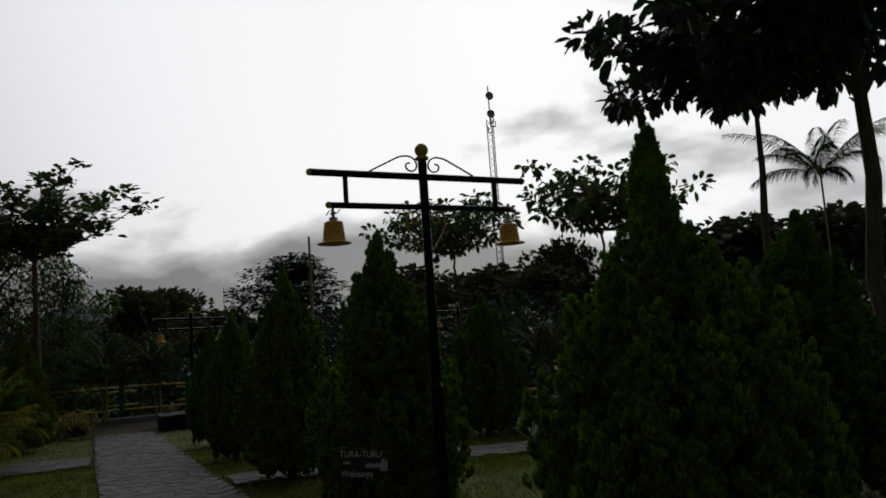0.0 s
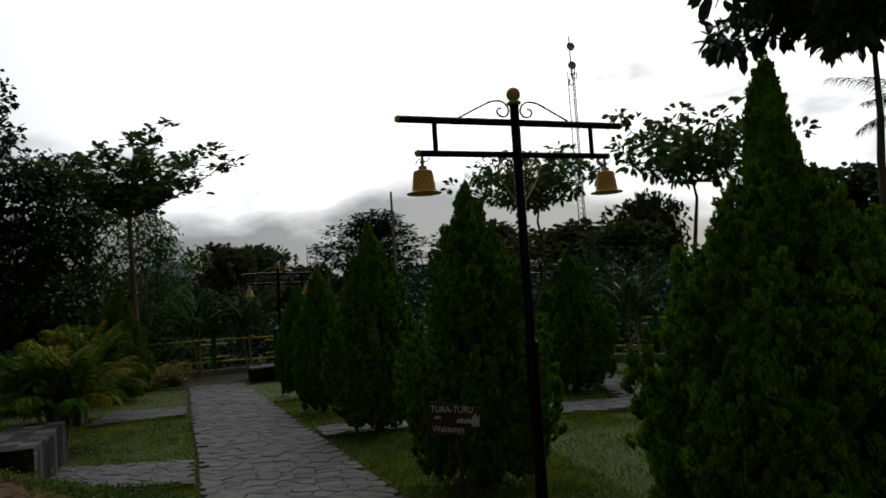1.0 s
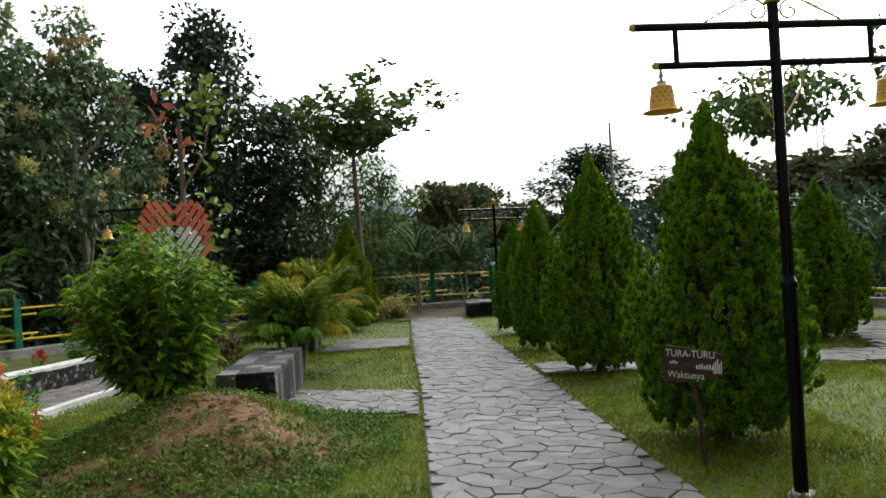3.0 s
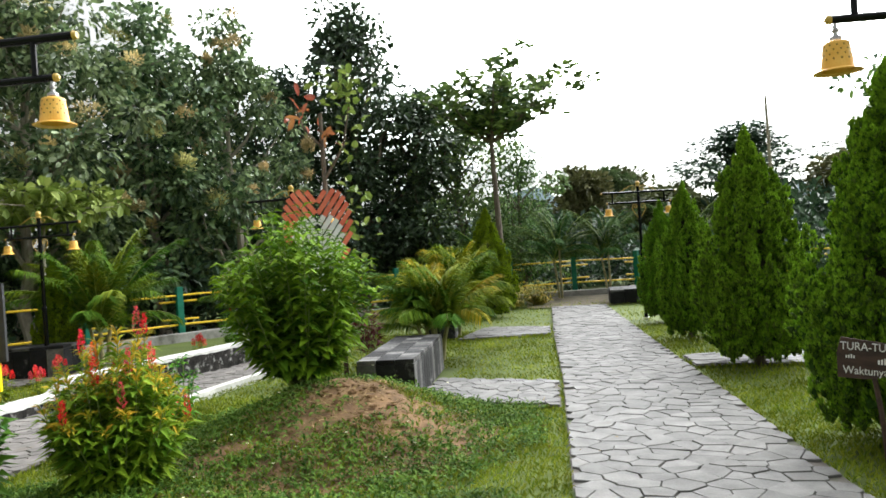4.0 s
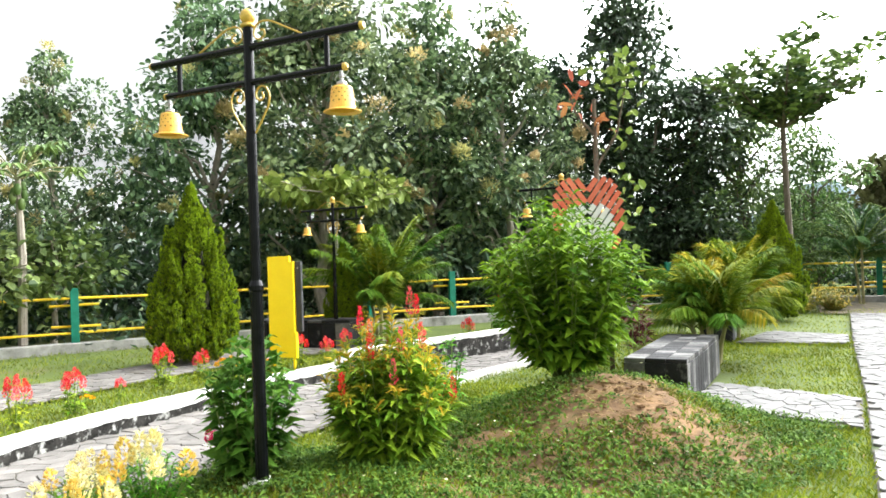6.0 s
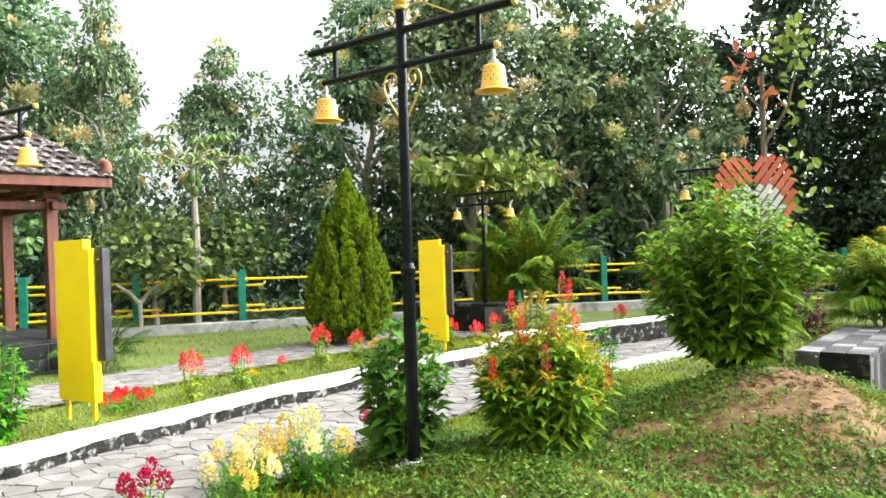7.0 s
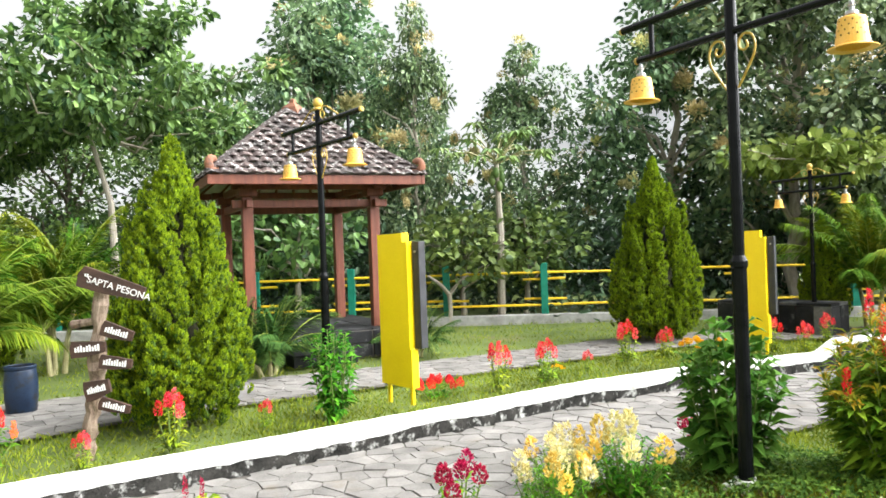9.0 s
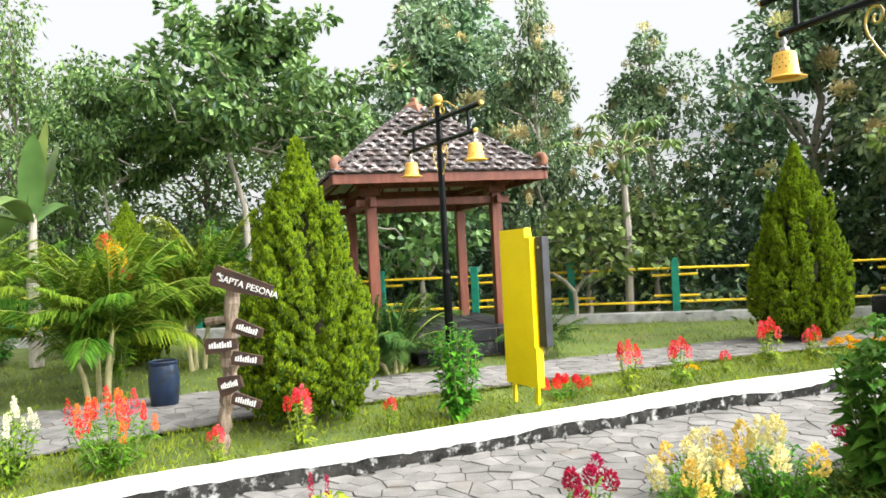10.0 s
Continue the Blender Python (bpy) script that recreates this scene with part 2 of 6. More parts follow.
L_THUJA_DK = leafy("thuja_spray_deep", (0.085, 0.2, 0.012), (0.24, 0.43, 0.03), rough=0.6, through_light=0.22, vary=0.35, patch=6.0, hue=0.008, gloss=0.08)
# inner sprays and brownish twigs, darkened so their colour carries the shade between tips
L_THUJAIN = leafy("thuja_spray_painted_shade", (0.04, 0.075, 0.008), (0.1, 0.13, 0.02), rough=0.8, through_light=0.1, vary=0.4, patch=5.0)
L_THUJACORE = surface("thuja_twigs_painted_shade", (0.012, 0.016, 0.005), (0.04, 0.038, 0.014), rough=1.0, bump=0.8)
L_TEAK = leafy("teak_leaf", (0.018, 0.054, 0.025), (0.245, 0.355, 0.165), rough=0.45, vary=0.4, gloss=0.32, through_light=0.24)
L_DARK = leafy("dark_leaf", (0.009, 0.026, 0.014), (0.075, 0.135, 0.065), rough=0.38, vary=0.35, gloss=0.42, through_light=0.14)
L_MID = leafy("green_leaf", (0.016, 0.05, 0.016), (0.2, 0.3, 0.08), rough=0.45, vary=0.4, gloss=0.28, through_light=0.22, hue=0.012)
L_BRIGHT = leafy("bright_leaf", (0.09, 0.18, 0.03), (0.25, 0.36, 0.09), rough=0.42, vary=0.25)
L_BIGLEAF = leafy("large_round_leaf", (0.02, 0.055, 0.015), (0.19, 0.28, 0.07), rough=0.45, vary=0.35, gloss=0.35, through_light=0.22)
L_FAR = leafy("far_leaf", (0.045, 0.065, 0.022), (0.10, 0.12, 0.05), rough=0.7, vary=0.4, hue=0.05)
L_PANICLE = leafy("cream_panicle", (0.42, 0.36, 0.15), (0.66, 0.58, 0.3), rough=0.8)
L_PALM = leafy("palm_leaflet", (0.03, 0.088, 0.007), (0.125, 0.22, 0.017), rough=0.6, vary=0.3, through_light=0.12, gloss=0.06)
L_PALM_YEL = leafy("yellow_palm_leaflet", (0.18, 0.26, 0.02), (0.52, 0.44, 0.03), through_light=0.12, rough=0.6, vary=0.25, gloss=0.06)
L_PALM_LT = leafy("light_palm_leaflet", (0.075, 0.14, 0.01), (0.22, 0.28, 0.02), rough=0.6, vary=0.3, through_light=0.15, gloss=0.06)
L_PALM_DK = leafy("deep_palm_leaflet", (0.025, 0.06, 0.013), (0.09, 0.16, 0.033), rough=0.6, vary=0.25, through_light=0.1, gloss=0.06)
L_RACHIS = surface("palm_rachis", (0.12, 0.2, 0.02), (0.3, 0.34, 0.05), rough=0.6, bump=0.1)
L_PALMSTEM = surface("palm_cane", (0.22, 0.2, 0.08), (0.42, 0.38, 0.2), rough=0.6, bump=0.2)
L_HERB = leafy("bush_leaf", (0.03, 0.11, 0.008), (0.17, 0.34, 0.022), rough=0.6, through_light=0.18, vary=0.3, gloss=0.06)
L_HERB_YEL = leafy("yellow_green_leaf", (0.11, 0.22, 0.012), (0.36, 0.44, 0.03), rough=0.6, vary=0.3, through_light=0.15, gloss=0.06)
L_HERB_MID = leafy("mid_green_leaf", (0.055, 0.16, 0.01), (0.22, 0.36, 0.025), rough=0.6, vary=0.3, through_light=0.18, gloss=0.06)
L_YOUNG = leafy("young_orange_leaf", (0.26, 0.38, 0.03), (0.62, 0.36, 0.03), rough=0.6, vary=0.25, through_light=0.2, hue=0.006, gloss=0.06)
L_HERB_DK = leafy("deep_green_leaf", (0.035, 0.115, 0.014), (0.12, 0.25, 0.03), rough=0.6, vary=0.2, gloss=0.06)
L_WEED = leafy("weed_leaf", (0.025, 0.075, 0.012), (0.12, 0.22, 0.03), rough=0.6, vary=0.35, gloss=0.06)
L_MAROON = leafy("dark_red_leaf", (0.05, 0.014, 0.014), (0.15, 0.04, 0.035), rough=0.5, vary=0.3, hue=0.006)
L_STEM = surface("green_stem", (0.12, 0.18, 0.04), (0.2, 0.26, 0.07), rough=0.6, bump=0.1)
L_VARIEG = leafy("yellow_variegated_leaf", (0.2, 0.24, 0.03), (0.5, 0.45, 0.08), rough=0.4)
F_RED = leafy("scarlet_plume", (0.7, 0.02, 0.03), (0.88, 0.055, 0.06), rough=0.7, hue=0.006)
F_ORANGE = leafy("orange_plume", (0.85, 0.12, 0.03), (0.95, 0.26, 0.05), rough=0.7, hue=0.006)
F_PINK = leafy("pink_plume", (0.74, 0.06, 0.09), (0.9, 0.19, 0.2), rough=0.7, hue=0.006)
F_MAROON = leafy("crimson_plume", (0.3, 0.005, 0.04), (0.48, 0.015, 0.08), rough=0.7, hue=0.006)
F_YELLOW = leafy("cream_yellow_plume", (0.82, 0.55, 0.07), (0.95, 0.75, 0.24), rough=0.7, hue=0.006)
F_GOLDEN = leafy("golden_plume", (0.85, 0.42, 0.01), (0.95, 0.62, 0.02), rough=0.7, hue=0.006)
L_STRAW = leafy("dry_straw", (0.16, 0.11, 0.045), (0.36, 0.27, 0.13), rough=0.8)
F_CREAM = leafy("pale_cream_plume", (0.72, 0.62, 0.25), (0.88, 0.82, 0.48), rough=0.7, hue=0.006)
F_WHITE = leafy("pale_plume", (0.62, 0.6, 0.4), (0.85, 0.82, 0.6), rough=0.7, hue=0.006)
L_SHOOT = leafy("red_young_leaf", (0.3, 0.075, 0.04), (0.46, 0.17, 0.09), rough=0.5)

# ---- mesh helpers ----
def rng_of(seed):
    return np.random.default_rng(seed)


def mesh_part(name, V, F, material, parent=None, label="", smooth=False):
    me = bpy.data.meshes.new(name)
    me.from_pydata([tuple(v) for v in np.asarray(V).tolist()], [], [tuple(f) for f in F])
    me.materials.append(material)
    if smooth:
        me.polygons.foreach_set("use_smooth", [True] * len(me.polygons))
    me.update()
    ob = new(name, me)
    if parent is not None:
        ob.parent = parent
    if label:
        tagged(ob, label)
    return ob


def part(name, bm, material, parent=None, label="", smooth=False):
    me = bpy.data.meshes.new(name)
    bm.to_mesh(me)
    bm.free()
    me.materials.append(material)
    if smooth:
        me.polygons.foreach_set("use_smooth", [True] * len(me.polygons))
    ob = new(name, me)
    if parent is not None:
        ob.parent = parent
    if label:
        tagged(ob, label)
    return ob


def join(*pieces):
    V, F, o = [], [], 0
    for v, f in pieces:
        v = np.asarray(v, float).reshape(-1, 3)
        V.append(v)
        F += [tuple(i + o for i in face) for face in f]
        o += len(v)
    return np.concatenate(V), F


def tube(points, radii, sides=8, cap=True):
    P = np.asarray(points, float)
    r = np.broadcast_to(np.asarray(radii, float), (len(P),))
    T = np.gradient(P, axis=0)
    T /= np.linalg.norm(T, axis=1)[:, None] + 1e-9
    ref = np.array([0, 0, 1.0]) if abs(T[0][2]) < 0.9 else np.array([1.0, 0, 0])
    V = []
    for p, t, q in zip(P, T, r):
        u = np.cross(t, ref)
        if np.linalg.norm(u) < 1e-3:
            u = np.cross(t, [0.3, 1, 0.2])
        u /= np.linalg.norm(u)
        w = np.cross(t, u)
        ref = np.cross(u, t)
        a = np.arange(sides) * 2 * np.pi / sides
        V.append(p + q * (np.cos(a)[:, None] * u + np.sin(a)[:, None] * w))
    n = len(P)
    F = [(i * sides + j, i * sides + (j + 1) % sides, (i + 1) * sides + (j + 1) % sides, (i + 1) * sides + j) for i in range(n - 1) for j in range(sides)]
    if cap:
        F += [tuple(range(sides))[::-1], tuple(range((n - 1) * sides, n * sides))]
    return np.concatenate(V), F


def lathe(profile, sides=20):
    a = np.arange(sides) * 2 * np.pi / sides
    V = np.concatenate([np.stack([r * np.cos(a), r * np.sin(a), np.full(sides, z)], 1) for r, z in profile])
    F = [(i * sides + j, i * sides + (j + 1) % sides, (i + 1) * sides + (j + 1) % sides, (i + 1) * sides + j) for i in range(len(profile) - 1) for j in range(sides)]
    return V, F


def box(sx, sy, sz, at=(0, 0, 0), bevel=0.008, rz=0.0):
    """A bevelled block standing on at."""
    bm = bmesh.new()
    bmesh.ops.create_cube(bm, size=1.0)
    bmesh.ops.scale(bm, vec=(sx, sy, sz), verts=bm.verts)
    if bevel:
        bmesh.ops.bevel(bm, geom=bm.edges[:], offset=bevel, segments=2, affect="EDGES", profile=0.6)
    bmesh.ops.transform(bm, matrix=Matrix.Translation((at[0], at[1], at[2] + sz / 2)) @ Matrix.Rotation(rz, 4, "Z"), verts=bm.verts)
    return bm


def thing(name, at, label, category, group="", rz=0.0, scale=1.0):
    ob = new(name)
    ob.location, ob.rotation_euler, ob.scale = at, (0, 0, rz), (scale,) * 3
    return tagged(ob, label, category, group)


def unit(v):
    return v / (np.linalg.norm(v, axis=-1, keepdims=True) + 1e-9)


def leaves(P, D, length, width, rng, fold=0.25, droop=0.0, round_tip=False):
    """Folded leaves at the points P that run along D."""
    P, D = np.asarray(P, float), unit(np.asarray(D, float))
    n = len(P)
    length = np.broadcast_to(np.asarray(length, float), (n,))[:, None] * rng.uniform(0.7, 1.25, (n, 1))
    width = np.broadcast_to(np.asarray(width, float), (n,))[:, None] * rng.uniform(0.75, 1.2, (n, 1))
    S = unit(np.cross(D, rng.normal(size=(n, 3)) * 0.6 + [0, 0, 1.0]))
    N = np.cross(S, D)
    tip = P + D * length - np.array([0, 0, 1.0]) * length * droop
    if round_tip:                                   # broad leaf, two folded halves
        a, b = P + D * length * 0.3, P + D * length * 0.72 - np.array([0, 0, 1.0]) * length * droop * 0.45
        wa, wb = S * width * 0.42, S * width * 0.46
        V = np.stack([P, a - wa + N * width * fold, b - wb + N * width * fold, tip, b + wb + N * width * fold, a + wa + N * width * fold], 1).reshape(-1, 3)
        i = np.arange(n)[:, None] * 6
        return V, np.concatenate([i + [0, 1, 2, 3], i + [0, 3, 4, 5]]).tolist()
    m = P + D * length * 0.42
    V = np.stack([P, m - S * width / 2 + N * width * fold, tip, m + S * width / 2 + N * width * fold], 1).reshape(-1, 3)
    i = np.arange(n)[:, None] * 4
    F = np.concatenate([i + [0, 1, 2], i + [0, 2, 3]]).tolist()
    return V, F


def ball_points(n, rng, shell=0.45):
    d = unit(rng.normal(size=(n, 3)))
    return d * rng.uniform(shell, 1.0, (n, 1)) ** 0.7, d

# ---- plan ----
def polyline(points, n):
    P = np.asarray(points, float)
    s = np.r_[0, np.cumsum(np.linalg.norm(np.diff(P, axis=0), axis=1))]
    q = np.linspace(0, s[-1], n)
    out = np.stack([np.interp(q, s, P[:, k]) for k in range(P.shape[1])], 1)
    for _ in range(3):
        out[1:-1] = (out[:-2] + 2 * out[1:-1] + out[2:]) / 4
    return out


MAIN_L = [(0.02, 1.4), (-0.36, 4.74), (-0.62, 7.2), (-0.76, 8.6), (-1.32, 13.1), (-1.92, 18.6)]
MAIN_R = [(1.8, 1.4), (1.37, 4.5), (1.16, 6.0), (0.9, 7.93), (0.3, 12.05), (-0.62, 18.6)]
WALL = [(-4.3, -3.2), (-5.2, -1.6), (-5.64, -0.5), (-5.87, 0.75), (-6.03, 1.7), (-6.3, 3.0), (-6.57, 4.4), (-6.69, 5.7), (-6.66, 7.3), (-6.4, 8.7), (-6.05, 10.2), (-5.75, 11.8)]
INNER = [(-2.6, -2.4), (-3.3, -1.0), (-3.85, 0.5), (-4.35, 2.2), (-4.7, 4.0), (-4.95, 5.6), (-5.1, 7.2), (-5.05, 8.6), (-4.85, 10.2), (-4.6, 11.8)]
BACK_IN = [(-6.6, -3.4), (-7.3, -2.1), (-7.95, -0.8), (-8.4, 0.6), (-8.62, 2.7), (-8.86, 4.7), (-9.1, 6.4), (-9.15, 8.2), (-8.6, 9.7), (-7.9, 11.4)]
BACK_OUT = [(-8.9, -4.4), (-9.6, -2.6), (-10.0, -1.0), (-10.1, 0.8), (-10.0, 3.1), (-10.2, 5.4), (-10.5, 7.5), (-10.2, 9.2), (-9.5, 10.6), (-8.8, 12.0)]
STRIPS = [  # name, one edge, other edge, size of a stone, brown
    ("main_path", MAIN_L, MAIN_R, 0.235, False),
    ("side_path", [(-2.3, 7.72), (-0.66, 7.24)], [(-2.3, 9.0), (-0.8, 8.62)], 0.23, False),
    ("side_path", [(-2.95, 12.75), (-1.36, 13.12)], [(-2.8, 14.6), (-1.5, 14.3)], 0.28, False),
    ("cross_path", [(0.74, 9.4), (3.9, 9.3), (8.5, 8.7)], [(0.62, 10.25), (4.2, 10.35), (8.9, 9.8)], 0.3, False),
    ("cross_path", [(5.3, 10.3), (5.9, 13.4)], [(6.4, 10.15), (7.0, 13.2)], 0.3, False),
    ("plaza_path", WALL, INNER, 0.22, True),
    ("rear_path", BACK_IN, BACK_OUT, 0.25, True),
]


def inside(P, poly):
    x, y = P[:, 0], P[:, 1]
    hit = np.zeros(len(P), bool)
    q = np.asarray(poly, float)
    for (x0, y0), (x1, y1) in zip(q, np.roll(q, -1, 0)):
        c = (y0 > y) != (y1 > y)
        hit ^= c & (x < (x1 - x0) * (y - y0) / (y1 - y0 + 1e-12) + x0)
    return hit


def paved(P):
    hit = np.zeros(len(P), bool)
    for _, a, b, *_ in STRIPS:
        hit |= inside(P, list(a) + list(b)[::-1])
    return hit


# ---- ground ----
def ground_sheet():
    xs = np.concatenate([[-3000, -600, -150], np.linspace(-60, 60, 61), [150, 600, 3000]])
    V = [(x, y, -0.012 + (0.02 * noise.noise((x * 0.3, y * 0.3, 0)) - 0.02 if abs(x) < 61 and abs(y) < 61 else -0.05)) for y in xs for x in xs]
    n = len(xs)
    F = [(j * n + i, j * n + i + 1, (j + 1) * n + i + 1, (j + 1) * n + i) for j in range(n - 1) for i in range(n - 1)]
    ob = mesh_part("ground", V, F, M_LAWN, smooth=True)
    tagged(ob, "short green lawn with dry brown patches", "ground", kind="structure")


ground_sheet()


def low_wall():
    n = 260
    front = polyline(WALL, n)
    T = unit(np.gradient(front, axis=0))
    out = np.stack([-T[:, 1], T[:, 0]], 1)          # away from the plaza
    rng = rng_of(3)
    wall = thing("wall_low", (0, 0, 0), "low curved garden wall, white painted top, dark weathered face", "wall")
    tagged(wall, kind="structure")
    def rise(p):
        """The wall steps up where it turns behind the bush."""
        return 0.15 * min(1, max(0, (p[1] - 7.5) / 0.25))
    def sweep(profile, jitter=0.0):
        V, F, k = [], [], len(profile)
        for p, o in zip(front, out):
            for d, z in profile:
                V.append((p[0] + o[0] * d, p[1] + o[1] * d, z + rise(p) * (z > 0) + rng.normal() * jitter))
        for i in range(n - 1):
            for j in range(k):
                F.append((i * k + j, i * k + (j + 1) % k, (i + 1) * k + (j + 1) % k, (i + 1) * k + j))
        F += [tuple(range(k)), tuple(range((n - 1) * k, n * k))[::-1]]
        return V, F
    def ragged(i):
        """The lower edge of the white paint wanders along the wall."""
        return 0.03 * noise.noise((i * 0.11, 0.3, 0)) + 0.016 * noise.noise((i * 0.6, 2.0, 0))
    def coping():
        V, F = [], []
        for i, (p, o) in enumerate(zip(front, out)):
            low, wave = 0.115 + ragged(i), 0.006 * noise.noise((i * 0.05, 7, 0))
            for d, z in [(-0.006, low), (-0.008, 0.18 + wave), (0.004, 0.196 + wave), (0.19, 0.2 + wave), (0.206, 0.19), (0.206, 0.1)]:
                V.append((p[0] + o[0] * d, p[1] + o[1] * d, z + rise(p) * (1.2 if z < 0.15 else 1.0) + rng.normal() * 0.0015))
        for i in range(n - 1):
            for j in range(6):
                F.append((i * 6 + j, i * 6 + (j + 1) % 6, (i + 1) * 6 + (j + 1) % 6, (i + 1) * 6 + j))
        return V, F + [tuple(range(6)), tuple(range((n - 1) * 6, n * 6))[::-1]]
    mesh_part("face", *sweep([(0.0, -0.1), (0.0, 0.17), (0.2, 0.17), (0.2, -0.1)], 0.0015), M_WALLFACE, wall, "dark weathered plaster face")
    mesh_part("coping", *coping(), M_WHITE, wall, "white painted coping")


low_wall()


def kerb(points, width, height, name, label, material):
    P = polyline(points, 24)
    T = unit(np.gradient(P, axis=0))
    O = np.stack([-T[:, 1], T[:, 0]], 1) * width / 2
    prof = [(-1, -0.05), (-1, height - 0.012), (-0.88, height), (0.88, height), (1, height - 0.012), (1, -0.05)]
    V = [(p[0] + o[0] * d, p[1] + o[1] * d, z) for p, o in zip(P, O) for d, z in prof]
    k = len(prof)
    F = [(i * k + j, i * k + (j + 1) % k, (i + 1) * k + (j + 1) % k, (i + 1) * k + j) for i in range(len(P) - 1) for j in range(k)]
    F += [tuple(range(k)), tuple(range((len(P) - 1) * k, len(P) * k))[::-1]]
    tagged(mesh_part(name, V, F, material), label, "kerb", kind="structure")


kerb([(-4.95, 5.6), (-5.1, 7.2), (-5.05, 8.6), (-4.85, 10.2), (-4.6, 11.8)], 0.1, 0.08, "kerb_inner", "low white painted kerb along the plaza paving", M_WHITE)
FENCE_A = [(-19.0, -9.0), (-18.4, -5.0), (-17.6, -1.2), (-16.7, 2.2), (-15.55, 4.75), (-14.5, 6.5), (-13.6, 8.15), (-12.0, 10.9), (-10.3, 13.8), (-7.2, 18.2), (-3.4, 22.4), (-0.3, 23.6), (3.5, 21.5), (8.2, 16.4), (11.5, 12.5), (13.5, 8.5)]
kerb(FENCE_A, 0.25, 0.16, "kerb_fence", "grey concrete kerb under the fence", M_CONCRETE)

# dry ground at the far end of the path
tagged(mesh_part("bare_ground", [(-2.5, 18.6, 0.004), (-0.4, 18.6, 0.004), (0.2, 20.5, 0.004), (-0.8, 22.6, 0.004), (-3.0, 22.0, 0.004)], [(0, 1, 2, 3, 4)], M_DIRT), "bare brown soil with leaf litter", "ground", kind="structure")


def mound():
    cx, cy, rx, ry = -2.55, 6.1, 1.45, 1.75
    n, m = 72, 30
    V, F = [(cx, cy + 0.35, 0.45)], []
    for i in range(1, m + 1):
        q = i / m
        for j in range(n):
            a = 2 * np.pi * j / n
            wob = 1 + 0.10 * noise.noise((math.cos(a) * 1.3, math.sin(a) * 1.3, 4.0))
            x, y = cx + rx * q * wob * math.cos(a), cy + 0.35 * (1 - q) + ry * q * wob * math.sin(a)
            z = 0.45 * (math.cos(q * math.pi) * 0.5 + 0.5) ** 0.8 + (0.05 * noise.noise((x * 3, y * 3, 0)) + 0.025 * noise.noise((x * 11, y * 11, 5))) * (1 - q * q) - 0.03 * (q > 0.99)
            V.append((x, y, z))
    for j in range(n):
        F.append((0, 1 + j, 1 + (j + 1) % n))
    for i in range(m - 1):
        for j in range(n):
            F.append((1 + i * n + j, 1 + (i + 1) * n + j, 1 + (i + 1) * n + (j + 1) % n, 1 + i * n + (j + 1) % n))
    tagged(mesh_part("soil_mound", V, F, M_SOIL, smooth=True), "heap of bare orange-brown soil with weeds", "mound", kind="structure")
    return cx, cy, rx, ry


MOUND = mound()


BED = (-3.3, 3.85, 1.15, 1.15, 0.14)


def bed_height(x, y):
    q = np.sqrt(((x - BED[0]) / BED[2]) ** 2 + ((y - BED[1]) / BED[3]) ** 2)
    return BED[4] * np.clip(1.15 - q * 1.15, 0, 1) ** 0.7


def flower_bed():
    n, m = 48, 10
    V, F = [], []
    for i in range(m + 1):
        for j in range(n):
            a, q = 2 * np.pi * j / n, i / m
            x, y = BED[0] + BED[2] * q * math.cos(a), BED[1] + BED[3] * q * math.sin(a)
            V.append((x, y, float(bed_height(x, y)) + 0.02 * noise.noise((x * 5, y * 5, 1)) * (1 - q) - 0.03 * (i == m) - 0.012))
    for i in range(m):
        for j in range(n):
            F.append((i * n + j, (i + 1) * n + j, (i + 1) * n + (j + 1) % n, i * n + (j + 1) % n))
    tagged(mesh_part("flower_bed", V, F, M_SOIL, smooth=True), "low raised soil bed overgrown with weeds", "flower bed", kind="structure")


flower_bed()


def mound_height(x, y):
    cx, cy, rx, ry = MOUND
    q = np.sqrt(((x - cx) / rx) ** 2 + ((y - cy - 0.15) / ry) ** 2)
    return np.maximum(np.where(q < 1, 0.45 * np.clip(np.cos(np.clip(q, 0, 1) * np.pi) * 0.5 + 0.5, 0, 1) ** 0.8, 0), bed_height(x, y))


